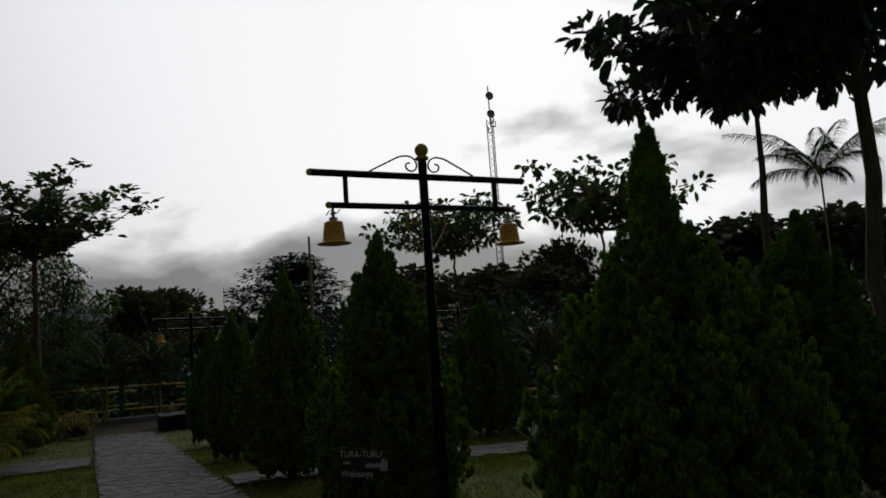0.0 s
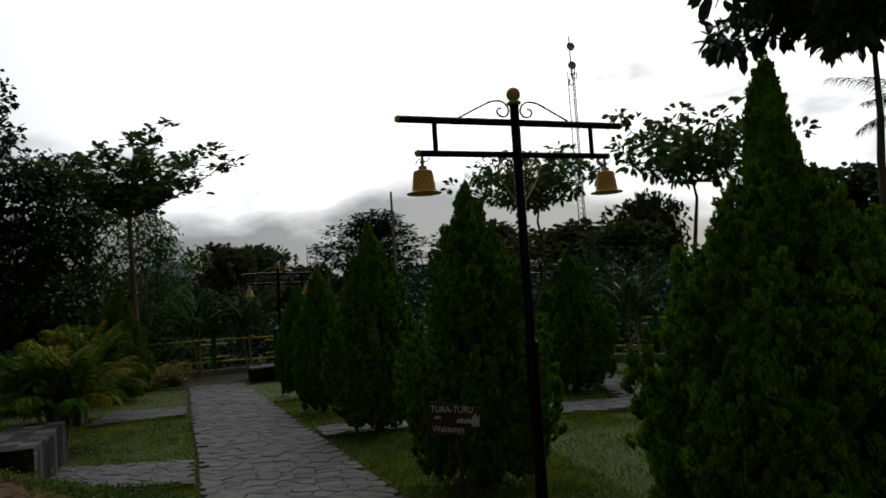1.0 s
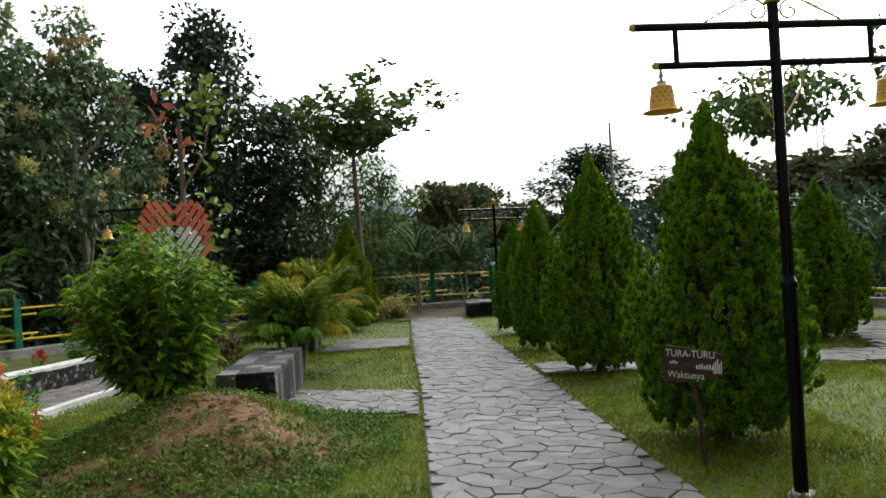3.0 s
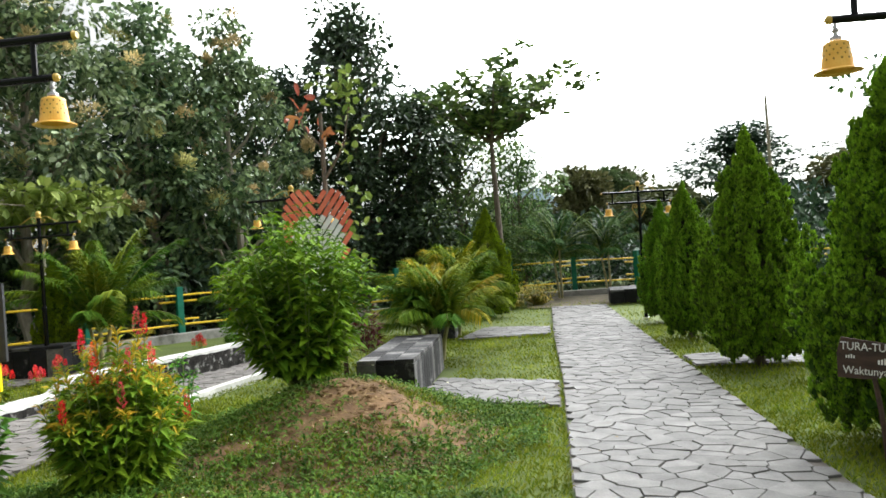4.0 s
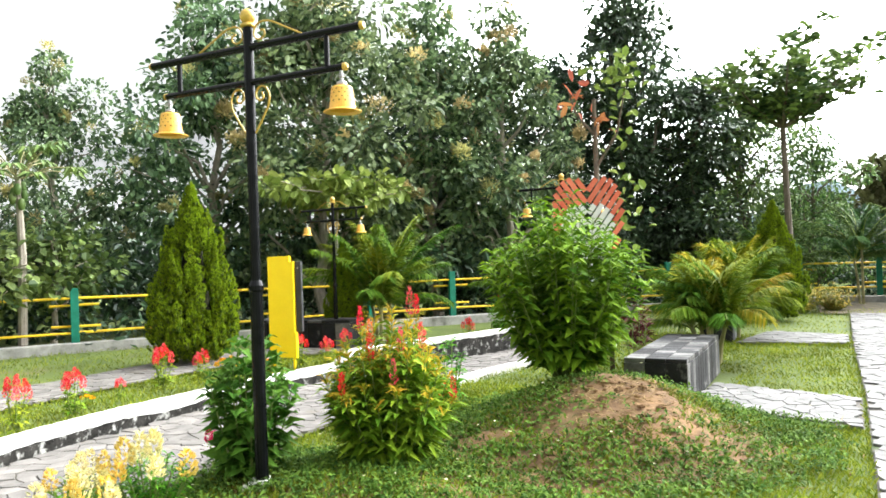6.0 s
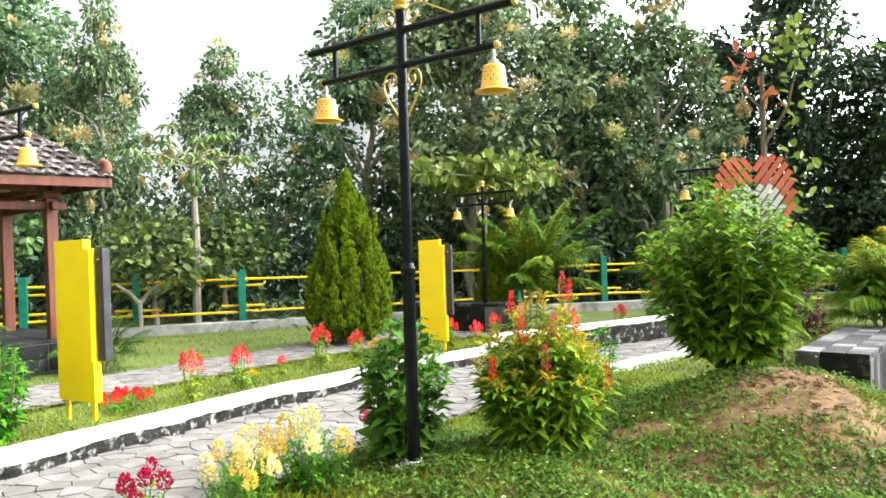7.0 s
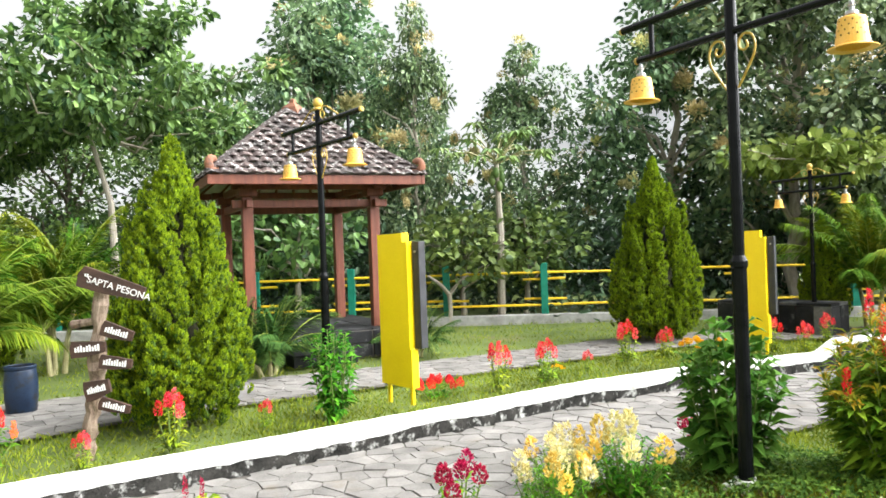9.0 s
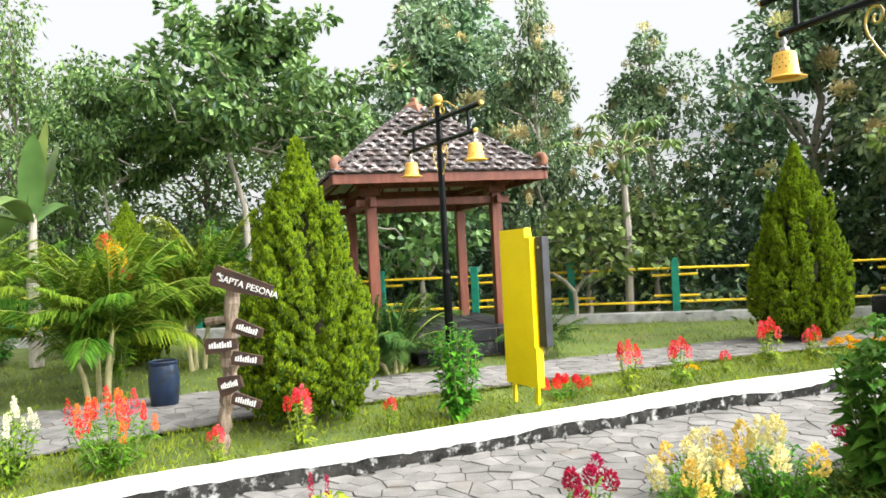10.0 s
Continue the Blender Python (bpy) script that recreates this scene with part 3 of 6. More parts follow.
# ---- bell lamp posts ----
def bell_post():
    post = thing("bell_lamp_post", (0, 0, 0), "black steel post with cross arms and two yellow bell lamps", "lamp post", "bell lamp posts")
    mesh_part("base_plate", *join(*[lathe([(0, 0.0), (0.09, 0.0), (0.09, 0.03), (0.08, 0.036), (0, 0.036)], 4)]), M_WHITE, post, "white painted concrete pad")
    mesh_part("lower_pole", *tube([(0, 0, 0.03), (0, 0, 1.29)], 0.043, 16), M_BLACKPAINT, post)
    mesh_part("collar", *lathe([(0.043, 1.27), (0.05, 1.28), (0.05, 1.31), (0.034, 1.345)], 16), M_BLACKPAINT, post, "chipped pole joint")
    mesh_part("upper_pole", *tube([(0, 0, 1.3), (0, 0, 3.03)], 0.034, 16), M_BLACKPAINT, post)
    mesh_part("finial", *join(lathe([(0.0, 3.015), (0.05, 3.02), (0.052, 3.035), (0.03, 3.05)], 16), lathe([(0.0, 3.042)] + [(0.052 * math.sin(a), 3.092 - 0.052 * math.cos(a)) for a in np.linspace(0.2, math.pi, 12)], 16)), M_GOLD, post, "gold ball finial", smooth=True)
    mesh_part("upper_arm", *tube([(-0.895, 0, 2.885), (0.895, 0, 2.885)], 0.026, 12), M_BLACKPAINT, post)
    mesh_part("lower_arm", *tube([(-0.76, 0, 2.652), (0.76, 0, 2.652)], 0.023, 12), M_BLACKPAINT, post)
    for s in (-1, 1):
        mesh_part("arm_end", *tube([(s * 0.89, 0, 2.885), (s * 0.912, 0, 2.885)], (0.028, 0.02), 12), M_GOLD, post, "gold end cap")
        mesh_part("arm_end", *tube([(s * 0.755, 0, 2.652), (s * 0.772, 0, 2.652), (s * 0.785, 0, 2.652)], (0.025, 0.024, 0.012), 12), M_GOLD, post, "gold end cap")
        mesh_part("spacer", *tube([(s * 0.63, 0, 2.652), (s * 0.63, 0, 2.885)], 0.018, 10), M_BLACKPAINT, post)
        top = [(s * x, 0, z) for x, z in [(0.44, 2.91), (0.31, 2.975), (0.19, 3.035), (0.11, 3.045), (0.06, 3.02), (0.042, 2.975), (0.056, 2.935), (0.095, 2.92), (0.135, 2.935), (0.15, 2.968), (0.13, 2.995), (0.105, 2.988)]]
        low = [(s * x, 0, z - 0.024) for x, z in [(0.04, 2.34), (0.09, 2.41), (0.155, 2.51), (0.168, 2.57), (0.145, 2.63), (0.095, 2.65), (0.052, 2.62), (0.047, 2.575), (0.077, 2.545), (0.112, 2.552), (0.122, 2.585), (0.102, 2.6)]]
        mesh_part("top_scroll", *tube(polyline(top, 40), 0.007, 6), M_GOLD, post, "gold painted scroll")
        mesh_part("lower_scroll", *tube(polyline(low, 40), 0.007, 6), M_GOLD, post, "gold painted scroll")
        x = s * 0.735
        bell = mesh_part("bell", *lathe([(0.0, 2.556), (0.054, 2.555), (0.062, 2.551), (0.066, 2.542), (0.0815, 2.419), (0.083, 2.413), (0.114, 2.403), (0.12, 2.4), (0.119, 2.395), (0.081, 2.405), (0.063, 2.545), (0.0, 2.552)], 32), M_BELL, post, "yellow pierced metal bell shade")
        bell.location = (x, 0, -0.022)
        H = []
        for row, (z, r, k) in enumerate([(2.53, 0.0695, 13), (2.507, 0.0723, 13), (2.483, 0.0752, 13), (2.458, 0.0783, 13)]):
            for j in range(k):
                a = 2 * math.pi * (j + 0.5 * (row % 2)) / k
                c = np.array([r * math.cos(a), r * math.sin(a), z])
                o = np.array([math.cos(a), math.sin(a), 0]) * 0.0015
                u = np.array([-math.sin(a), math.cos(a), 0]) * 0.0052
                w = np.array([0, 0, 0.0065 if row == 3 else 0.0046])
                H.append(([c + o - u, c + o - w, c + o + u, c + o + w], [(0, 1, 2, 3)]))
        tagged(mesh_part("perforation", *join(*H), M_HOLE, bell, "rows of small pierced holes"), kind="stuff")
        hang = mesh_part("hanger", *join(lathe([(0.0, 2.565), (0.032, 2.567), (0.03, 2.583), (0.012, 2.59), (0.012, 2.605), (0.022, 2.613), (0.012, 2.625), (0.008, 2.66)], 12), tube([(-0.05, 0, 2.6), (-0.03, 0, 2.63), (0.0, 0.012, 2.64), (0.03, 0, 2.615), (0.055, 0, 2.645)], 0.004, 5)), M_STEEL, post, "steel hook and wire")
        hang.location = (x, 0, -0.022)
    return post


first_post = bell_post()
first_post.location, first_post.rotation_euler, first_post.scale = (1.987, 4.469, -0.03), (0, 0, radians(10)), (1.024, 1.024, 1.024)


def post_at(x, y, z, s, turn):
    ob = copy_thing(first_post, pose(x, y, z, 0, 0, turn))
    ob.scale = (s, s, s)


post_at(0.268, 15.25, -0.02, 0.855, 25)
post_at(-3.84, 3.55, 0.1, 1.0, 6)
post_at(-9.03, 10.15, -0.01, 0.842, 0)
post_at(-8.1, 2.19, 0.01, 0.989, 12)
post_at(-5.56, 12.1, -0.015, 0.922, 0)
post_at(7.7, 20.2, 0, 0.87, 10)
tagged(part("post_footing", box(0.15, 0.15, 0.11, (-3.87, 3.52, 0.0), 0.02, 0.3), M_WHITE), "rough white painted concrete footing of a lamp post", "footing")

# ---- thujas ----
def thuja_mesh(h, r, lobes, knobs, seed, low, spire):
    """Upright flame-shaped branches made of small rounded sprays round a dark core."""
    rng = rng_of(seed)
    if spire:
        prof = [0, 0.1, 0.3, 0.45, 0.58, 0.67, 0.73, 0.77, 0.86, 0.94, 1.0], [0.86, 0.98, 1.0, 0.88, 0.62, 0.36, 0.17, 0.13, 0.13, 0.09, 0.02]
    else:
        prof = [0, 0.1, 0.24, 0.4, 0.55, 0.7, 0.8, 0.88, 0.94, 1.0], [0.72, 0.93, 1.0, 0.93, 0.77, 0.55, 0.38, 0.2, 0.1, 0.02]
    def radius(q):
        return r * np.interp(q, *prof)
    # upright flames, large and wide apart below, small and close to the leader above
    q = 1 - (1 - (np.arange(lobes) + 0.5) / lobes * 0.99) ** 0.66
    q = np.clip(q + rng.normal(size=lobes) * 0.025, 0, 0.97)
    q = np.concatenate([q, np.linspace(0.7, 0.985, lobes // 8)])
    lobes = len(q)
    a = np.arange(lobes) * 2.39996 + rng.normal(size=lobes) * 0.3
    size = (0.1 + 0.62 * r * (1.0 - q) ** 0.75) * rng.uniform(0.6, 1.6, lobes)
    rr = np.maximum(radius(q) * rng.uniform(0.55, 1.1, lobes) - 0.16 * size, 0)
    base = np.stack([rr * np.cos(a), rr * np.sin(a), np.maximum(low * h + (0.96 - low) * h * q - 0.3 * size, low * h)], 1)
    out = np.stack([np.cos(a), np.sin(a), np.zeros(lobes)], 1)
    C, O, R = [], [], []
    for b, o, s, f in zip(base, out, size, q):
        t = (np.arange(knobs) + rng.uniform(0, 1, knobs)) / knobs
        w = np.interp(t, [0, 0.25, 0.6, 1], [0.5, 1.0, 0.72, 0.06]) * s * 0.3 * rng.uniform(0.45, 1.05, knobs)
        d = unit(rng.normal(size=(knobs, 3)) * [1, 1, 0.5] + o * 0.55)
        lean = o * (0.3 * (1 - f) + 0.05) + [0, 0, 1.0]
        C.append(b + lean * (t * s * 1.1)[:, None] + d * w[:, None])
        O.append(unit(o * 0.2 + d * 0.5 + [0, 0, 0.95]))
        R.append((0.014 + 0.046 * s) * (1.1 - 0.45 * t) * rng.uniform(0.7, 1.3, knobs))
    C, O, R = np.concatenate(C), np.concatenate(O), np.concatenate(R)
    # rounded body of each spray
    ring, rows = 6, (0.35, 0.95, 1.0, 0.55)
    lift = (-1.3, -0.4, 0.8, 1.6)
    ball = np.array([(w * math.cos(2 * math.pi * (j + 0.5 * i) / ring), w * math.sin(2 * math.pi * (j + 0.5 * i) / ring), z) for i, (w, z) in enumerate(zip(rows, lift)) for j in range(ring)] + [(0, 0, 2.0)])
    X = unit(np.cross(O, [0.3, 0.2, 1.0]))
    Y = np.cross(O, X)
    k = len(ball)
    jit = 1 + rng.normal(size=(len(C), k, 1)) * 0.16
    B = C[:, None] + R[:, None, None] * 0.62 * jit * (ball[None, :, 0:1] * X[:, None] + ball[None, :, 1:2] * Y[:, None] + ball[None, :, 2:3] * O[:, None])
    base_f = [(i * ring + j, i * ring + (j + 1) % ring, (i + 1) * ring + (j + 1) % ring, (i + 1) * ring + j) for i in range(3) for j in range(ring)] + [(3 * ring + j, 3 * ring + (j + 1) % ring, 4 * ring, 4 * ring) for j in range(ring)]
    off = np.arange(len(C))[:, None, None] * k
    F4 = (np.array(base_f[:18])[None] + off).reshape(-1, 4).tolist()
    F3 = (np.array([f[:3] for f in base_f[18:]])[None] + off).reshape(-1, 3).tolist()
    # frayed scale-leaf tips
    n = 34
    d = unit(rng.normal(size=(len(C), n, 3)) + O[:, None] * 0.9)
    P = (C[:, None] + (d * 0.7 + O[:, None] * (d @ np.array([0, 0, 1.0]))[:, :, None] * 0.7) * R[:, None, None]).reshape(-1, 3)
    D = (d * 0.75 + O[:, None] * 0.4 + [0, 0, 0.75]).reshape(-1, 3)
    L = np.repeat(R, n) * 0.75 + 0.006
    crown = leaves(P, D, L, L * 0.5, rng, fold=0.3)
    core = lathe([(0.02, low * h)] + [(float(radius(v)) * 0.42, low * h + (0.88 - low) * h * v) for v in np.linspace(0, 1, 12)] + [(0.0, 0.95 * h)], 18)
    return crown, core, (B.reshape(-1, 3), F4 + F3)


def thuja(name_seed, h, r, lobes, blades, leaf, low=0.12, spire=False):
    crown, core, shaded = thuja_mesh(h, r, lobes, blades, name_seed, low, spire)
    ob = thing("thuja", (0, 0, 0), "dense cone-shaped green thuja on the lawn", "conifer", "garden thujas")
    mesh_part("trunk", *tube([(0, 0, -0.05), (0.02, 0.01, 0.3), (0, 0, h * 0.8)], (0.075, 0.055, 0.01), 8), M_BARK, ob)
    rng = rng_of(name_seed + 50)
    for k in range(4):
        tw = tube([(0, 0, 0.12 + 0.03 * k), (0.4 * r * math.cos(k * 2.4), 0.4 * r * math.sin(k * 2.4), 0.2 + 0.03 * k), (0.6 * r * math.cos(k * 2.4), 0.6 * r * math.sin(k * 2.4), 0.36 + 0.03 * k)], (0.018, 0.012, 0.005), 5)
        mesh_part("twig", *tw, M_BARK, ob)
    # core and spray bodies take darkened colours that paint in shaded gaps
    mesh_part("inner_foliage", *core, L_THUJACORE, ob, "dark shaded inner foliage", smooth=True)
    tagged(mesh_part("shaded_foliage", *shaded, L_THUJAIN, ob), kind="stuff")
    mesh_part("foliage", *crown, leaf, ob, "upright sprays of scale leaves")
    return ob


th_fine = thuja(11, 2.75, 0.62, 230, 22, L_THUJA_DK, 0.045)          # behind the small sign
th_fine.location = (1.95, 5.95, 0)
tagged(th_fine, "deep green cone-shaped thuja behind a small sign")
th_big = thuja(12, 2.96, 0.79, 300, 26, L_THUJA_DK, 0.02, True)
th_big.location = (3.06, 3.05, 0)
tagged(th_big, "large broad deep green thuja with a narrow top")
th_gold = thuja(13, 2.72, 0.57, 235, 22, L_THUJA, 0.03)
th_gold.location = (-7.95, 0.74, 0)
tagged(th_gold, "bright yellow-green cone-shaped thuja beside the wooden signpost")
def thuja_copy(src, x, y, h_scale, w_scale, turn, label):
    ob = copy_thing(src, pose(x, y, 0, 0, 0, turn))
    ob.scale = (w_scale, w_scale, h_scale)
    tagged(ob, label)


thuja_copy(th_fine, 1.46, 9.4, 1.02, 0.95, 40, "green cone-shaped thuja beside the stone path")
thuja_copy(th_fine, 0.9, 12.1, 0.88, 0.72, 100, "slim green thuja beside the stone path")
thuja_copy(th_fine, 0.62, 14.6, 0.82, 0.66, 200, "slim green thuja behind a lamp post")
thuja_copy(th_fine, 5.2, 11.8, 0.89, 1.1, 280, "green cone-shaped thuja beside the cross path")
thuja_copy(th_fine, 5.75, 4.7, 0.97, 1.25, 120, "broad green thuja in the shade of tall trees")
thuja_copy(th_gold, -9.9, 7.85, 1.05, 1.06, 150, "bright yellow-green thuja beside the rear path")
thuja_copy(th_gold, -9.35, 10.75, 0.7, 0.6, 30, "small yellow-green thuja behind a lamp post")
thuja_copy(th_gold, -3.1, 17.0, 0.92, 0.9, 230, "green thuja at the far end of the lawn")
thuja_copy(th_gold, -13.45, -1.55, 0.95, 0.95, 310, "yellow-green thuja behind the palms")

# ---- trees ----
def limb_points(p0, p1, rng, n=6, sag=0.0, wob=0.05):
    t = np.linspace(0, 1, n)[:, None]
    P = np.asarray(p0) * (1 - t) + np.asarray(p1) * t
    P[1:-1] += rng.normal(size=(n - 2, 3)) * wob * np.linalg.norm(np.asarray(p1) - p0)
    P[:, 2] += (np.sin(t[:, 0] * np.pi) * sag)
    return P


def tree_mesh(kind, h, r, seed, leaf_len, n_leaf, crown_base, leaf_mat, bark, label, category="tree", leaf_round=0.6, panicles=0):
    rng = rng_of(seed)
    ob = thing("tree", (0, 0, 0), label, category)
    cents, limbs = [], []
    tr = 0.045 + 0.013 * h
    top = np.array([rng.normal() * 0.15, rng.normal() * 0.15, h * 0.86])
    trunk = limb_points((0, 0, -0.1), top, rng, 9, wob=0.012)
    if kind in ("ketapang", "flat"):
        tr *= 0.75
        layers = [(0.77, 1.0), (0.88, 0.85), (0.96, 0.45)] if kind == "ketapang" else [(0.9, 1.0), (0.97, 0.72)]
        for f, w in layers:
            k = 9
            for j in range(k):
                a = 2 * np.pi * (j + rng.uniform(-0.3, 0.3)) / k + f * 7
                L = r * w * rng.uniform(0.65, 1.1)
                end = np.array([L * math.cos(a), L * math.sin(a), h * f + (0.2 if h > 4 else 0.03) * L - 0.14 * h * (f < 0.9) + rng.normal() * 0.03 * h])
                start = np.array([0, 0, h * (f - (0.16 if kind == "ketapang" else 0.1))])
                limbs.append(tube(limb_points(start, end, rng, 6), np.linspace(tr * 0.35, 0.008, 6), 5))
                for q in np.linspace(0.35, 1.0, 5):
                    c = start * (1 - q) + end * q
                    cents.append((*(c + rng.normal(size=3) * [0.07 * r, 0.07 * r, 0.03 * r]), 0.125 * r * rng.uniform(0.7, 1.25), 0.55))
    else:
        k = 26 if kind == "dense" else 22
        for j in range(k):
            f = crown_base + (0.99 - crown_base) * (j + 0.5) / k
            q = (f - crown_base) / (1 - crown_base)
            prof = math.sin(min(1, q * 0.9 + 0.16) * math.pi) ** 0.55
            a = j * 2.4 + rng.uniform(-0.4, 0.4)
            L = r * prof * rng.uniform(0.55, 1.05)
            end = np.array([L * math.cos(a), L * math.sin(a), h * f])
            start = trunk[min(8, max(1, int((f - 0.12) * 9)))]
            limbs.append(tube(limb_points(start, end, rng, 5, 0.03 * h), np.linspace(tr * 0.4, 0.012, 5), 5))
            for s in (1.0, 0.62, 0.35):
                if s < 0.5 and kind == "teak":
                    continue
                c = start * (1 - s) + end * s
                cents.append((*(c + rng.normal(size=3) * 0.12 * r), r * rng.uniform(0.26, 0.42), 0.72))
    C = np.array(cents)
    per = max(6, n_leaf // len(C))
    P, D = [], []
    for c in C:
        p, d = ball_points(per, rng, 0.3)
        P.append(c[:3] + p * c[3] * [1, 1, c[4]])
        D.append(d + rng.normal(size=(per, 3)) * 0.5 + [0, 0, -0.12])
    P, D = np.concatenate(P), np.concatenate(D)
    mesh_part("trunk", *tube(trunk, np.linspace(tr, tr * 0.25, 9), 9), bark, ob)
    tagged(mesh_part("branchwork", *join(*limbs), bark, ob), kind="stuff")
    mesh_part("crown", *leaves(P, D, leaf_len, leaf_len * leaf_round, rng, fold=0.12, droop=0.15, round_tip=True), leaf_mat, ob)
    if panicles:
        idx = rng.choice(len(C), panicles)
        PP, DD = [], []
        for i in idx:
            c = C[i]
            p, d = ball_points(110, rng, 0.1)
            o = unit(np.array([c[0], c[1], 0.12 * h]))
            PP.append(c[:3] + o * c[3] * 1.05 + p * rng.uniform(0.6, 1.15) * rng.uniform(0.7, 1.3, 3) * [0.23, 0.23, 0.2])
            DD.append(d + [0, 0, 0.8])
        tagged(mesh_part("panicle_bloom", *leaves(np.concatenate(PP), np.concatenate(DD), 0.09, 0.055, rng), L_PANICLE, ob, "cream flower panicles"), kind="stuff")
    return ob


def copies(src, rows, h0, r0):
    for x, y, h, r, turn in rows:
        ob = copy_thing(src, pose(x, y, 0, 0, 0, turn))
        ob.scale = (r / r0, r / r0, h / h0)


teak = tree_mesh("teak", 8.0, 2.2, 21, 0.175, 9600, 0.2, L_TEAK, M_PALEBARK, "tall teak tree with large grey-green leaves and cream panicles", panicles=34)
teak.location = (-15.35, 12.72, 0)
copies(teak, [(-12.7, 14.0, 8.6, 2.3, 70), (-11.2, 16.6, 7.9, 2.2, 140), (-9.6, 17.6, 7.6, 1.9, 215), (-20.6, 5.1, 8.2, 2.2, 20), (-18.75, 7.5, 7.4, 1.3, 300), (-21.6, 6.6, 8.8, 2.7, 180), (-14.6, 15.6, 9.2, 2.5, 320), (-18.2, 10.4, 6.6, 1.6, 111)], 8.0, 2.2)
dark = tree_mesh("dense", 9.2, 2.1, 22, 0.18, 14000, 0.1, L_DARK, M_BARK, "tall dark green tree with dense foliage")
dark.location = (-7.7, 21.6, 0)
copies(dark, [(-6.2, 22.8, 6.6, 2.0, 50), (-9.6, 20.6, 7.2, 2.0, 130), (5.2, 37.5, 6.5, 3.4, 200), (-12.5, 18.5, 7.0, 2.2, 250)], 9.2, 2.1)
dense = tree_mesh("dense", 6.4, 2.2, 23, 0.14, 7800, 0.12, L_MID, M_BARK, "broad green tree with dense foliage behind the fence")
dense.location = (-5.2, 23.6, 0)
copies(dense, [(-3.3, 23.9, 5.0, 1.5, 30), (-19.6, -4.6, 7.6, 1.5, 230), (-21.2, -3.7, 6.5, 2.2, 290), (-19.0, 2.4, 5.2, 2.0, 120), (-20.0, -0.6, 5.4, 2.3, 210), (-22.5, 1.8, 6.2, 2.3, 77)], 6.4, 2.2)
ketapang = tree_mesh("flat", 5.4, 2.0, 24, 0.2, 1900, 0.7, L_MID, M_BARK, "slender tree with flat tiers of large leaves", leaf_round=0.55)
ketapang.location, ketapang.scale = (6.25, 16.3, 0), (0.92, 0.92, 0.86)
copies(ketapang, [(8.1, 12.1, 4.5, 1.9, 150)], 5.4, 2.1)


def vase_tree(x, y):
    """A bare stem that forks into rising boughs, thinly set with leaf rosettes."""
    rng = rng_of(33)
    ob = thing("tree", (x, y, 0), "slender brown-stemmed tree with rising boughs and thin foliage", "tree")
    fork = np.array([0.0, 0.0, 4.05])
    mesh_part("trunk", *tube([(0.1, 0, -0.1), (0.06, 0, 1.6), (0.02, 0.02, 3.0), fork], (0.085, 0.075, 0.065, 0.055), 9), M_BARK, ob)
    P, D, twigs = [], [], []
    boughs = [(2.35, -0.1, 5.35), (1.5, 0.5, 5.75), (0.8, -0.4, 6.0), (0.1, 0.3, 5.8), (-0.55, -0.3, 5.65), (-1.15, 0.2, 5.45), (-1.35, -0.5, 5.1), (1.0, 1.3, 5.4), (-0.4, 1.4, 5.5), (0.4, -1.4, 5.4), (-0.9, -1.2, 5.2), (1.5, -0.9, 5.1)]
    for e in boughs:
        e = np.array(e)
        mid = fork * 0.5 + e * 0.5 + [0, 0, -0.12]
        line = polyline([fork, mid, e], 14)
        mesh_part("bough", *tube(line, np.linspace(0.035, 0.007, 14), 6), M_BARK, ob)
        for q in np.linspace(0.22, 1.0, 13):
            p = line[min(13, int(q * 13))]
            end = p + rng.normal(size=3) * [0.17, 0.17, 0.07] + [0, 0, 0.1]
            twigs.append(tube([p, end], (0.008, 0.004), 4))
            k = int(rng.integers(14, 24))
            ang = rng.uniform(0, 2 * np.pi, k)
            P.append(end + rng.normal(size=(k, 3)) * [0.11, 0.11, 0.06])
            D.append(np.stack([np.cos(ang), np.sin(ang), rng.uniform(-0.1, 0.7, k)], 1))
    tagged(mesh_part("twigwork", *join(*twigs), M_BARK, ob), kind="stuff")
    mesh_part("crown", *leaves(np.concatenate(P), np.concatenate(D), 0.2, 0.11, rng, fold=0.1, droop=0.1, round_tip=True), L_MID, ob)


vase_tree(-3.02, 18.0)
flat_tree = tree_mesh("flat", 3.3, 1.7, 29, 0.23, 1250, 0.7, L_BRIGHT, M_PALEBARK, "young tree with a flat light green canopy by the fence", leaf_round=0.6)
flat_tree.location = (-10.9, 12.4, 0)
ketapang_big = tree_mesh("flat", 5.4, 2.5, 25, 0.22, 3700, 0.6, L_DARK, M_BARK, "tall tree with dark spreading tiers of large leaves", leaf_round=0.55)
ketapang_big.location = (6.9, 6.4, 0)
broad = tree_mesh("ketapang", 6.0, 2.8, 26, 0.17, 11000, 0.55, L_MID, M_PALEBARK, "broad tree with tiers of glossy green leaves behind the pavilion", leaf_round=0.55)
broad.location = (-15.5, 0.4, 0)
copies(broad, [(-16.8, -2.2, 5.2, 1.6, 90)], 6.0, 2.8)
bigleaf = tree_mesh("teak", 2.9, 1.5, 27, 0.2, 1200, 0.45, L_BIGLEAF, M_PALEBARK, "young tree with very large round leaves at the fence", leaf_round=0.8)
bigleaf.location = (-14.9, 8.4, 0)
bigleaf.scale = (0.9, 0.9, 0.8)
copies(bigleaf, [(-14.85, 6.85, 2.3, 1.3, 100), (-17.0, 3.9, 3.0, 1.5, 20)], 2.9, 1.5)
far = tree_mesh("dense", 5.2, 2.6, 28, 0.36, 6500, 0.06, L_FAR, M_BARK, "distant rounded tree beyond the park")
far.location = (-0.9, 44.9, 0)
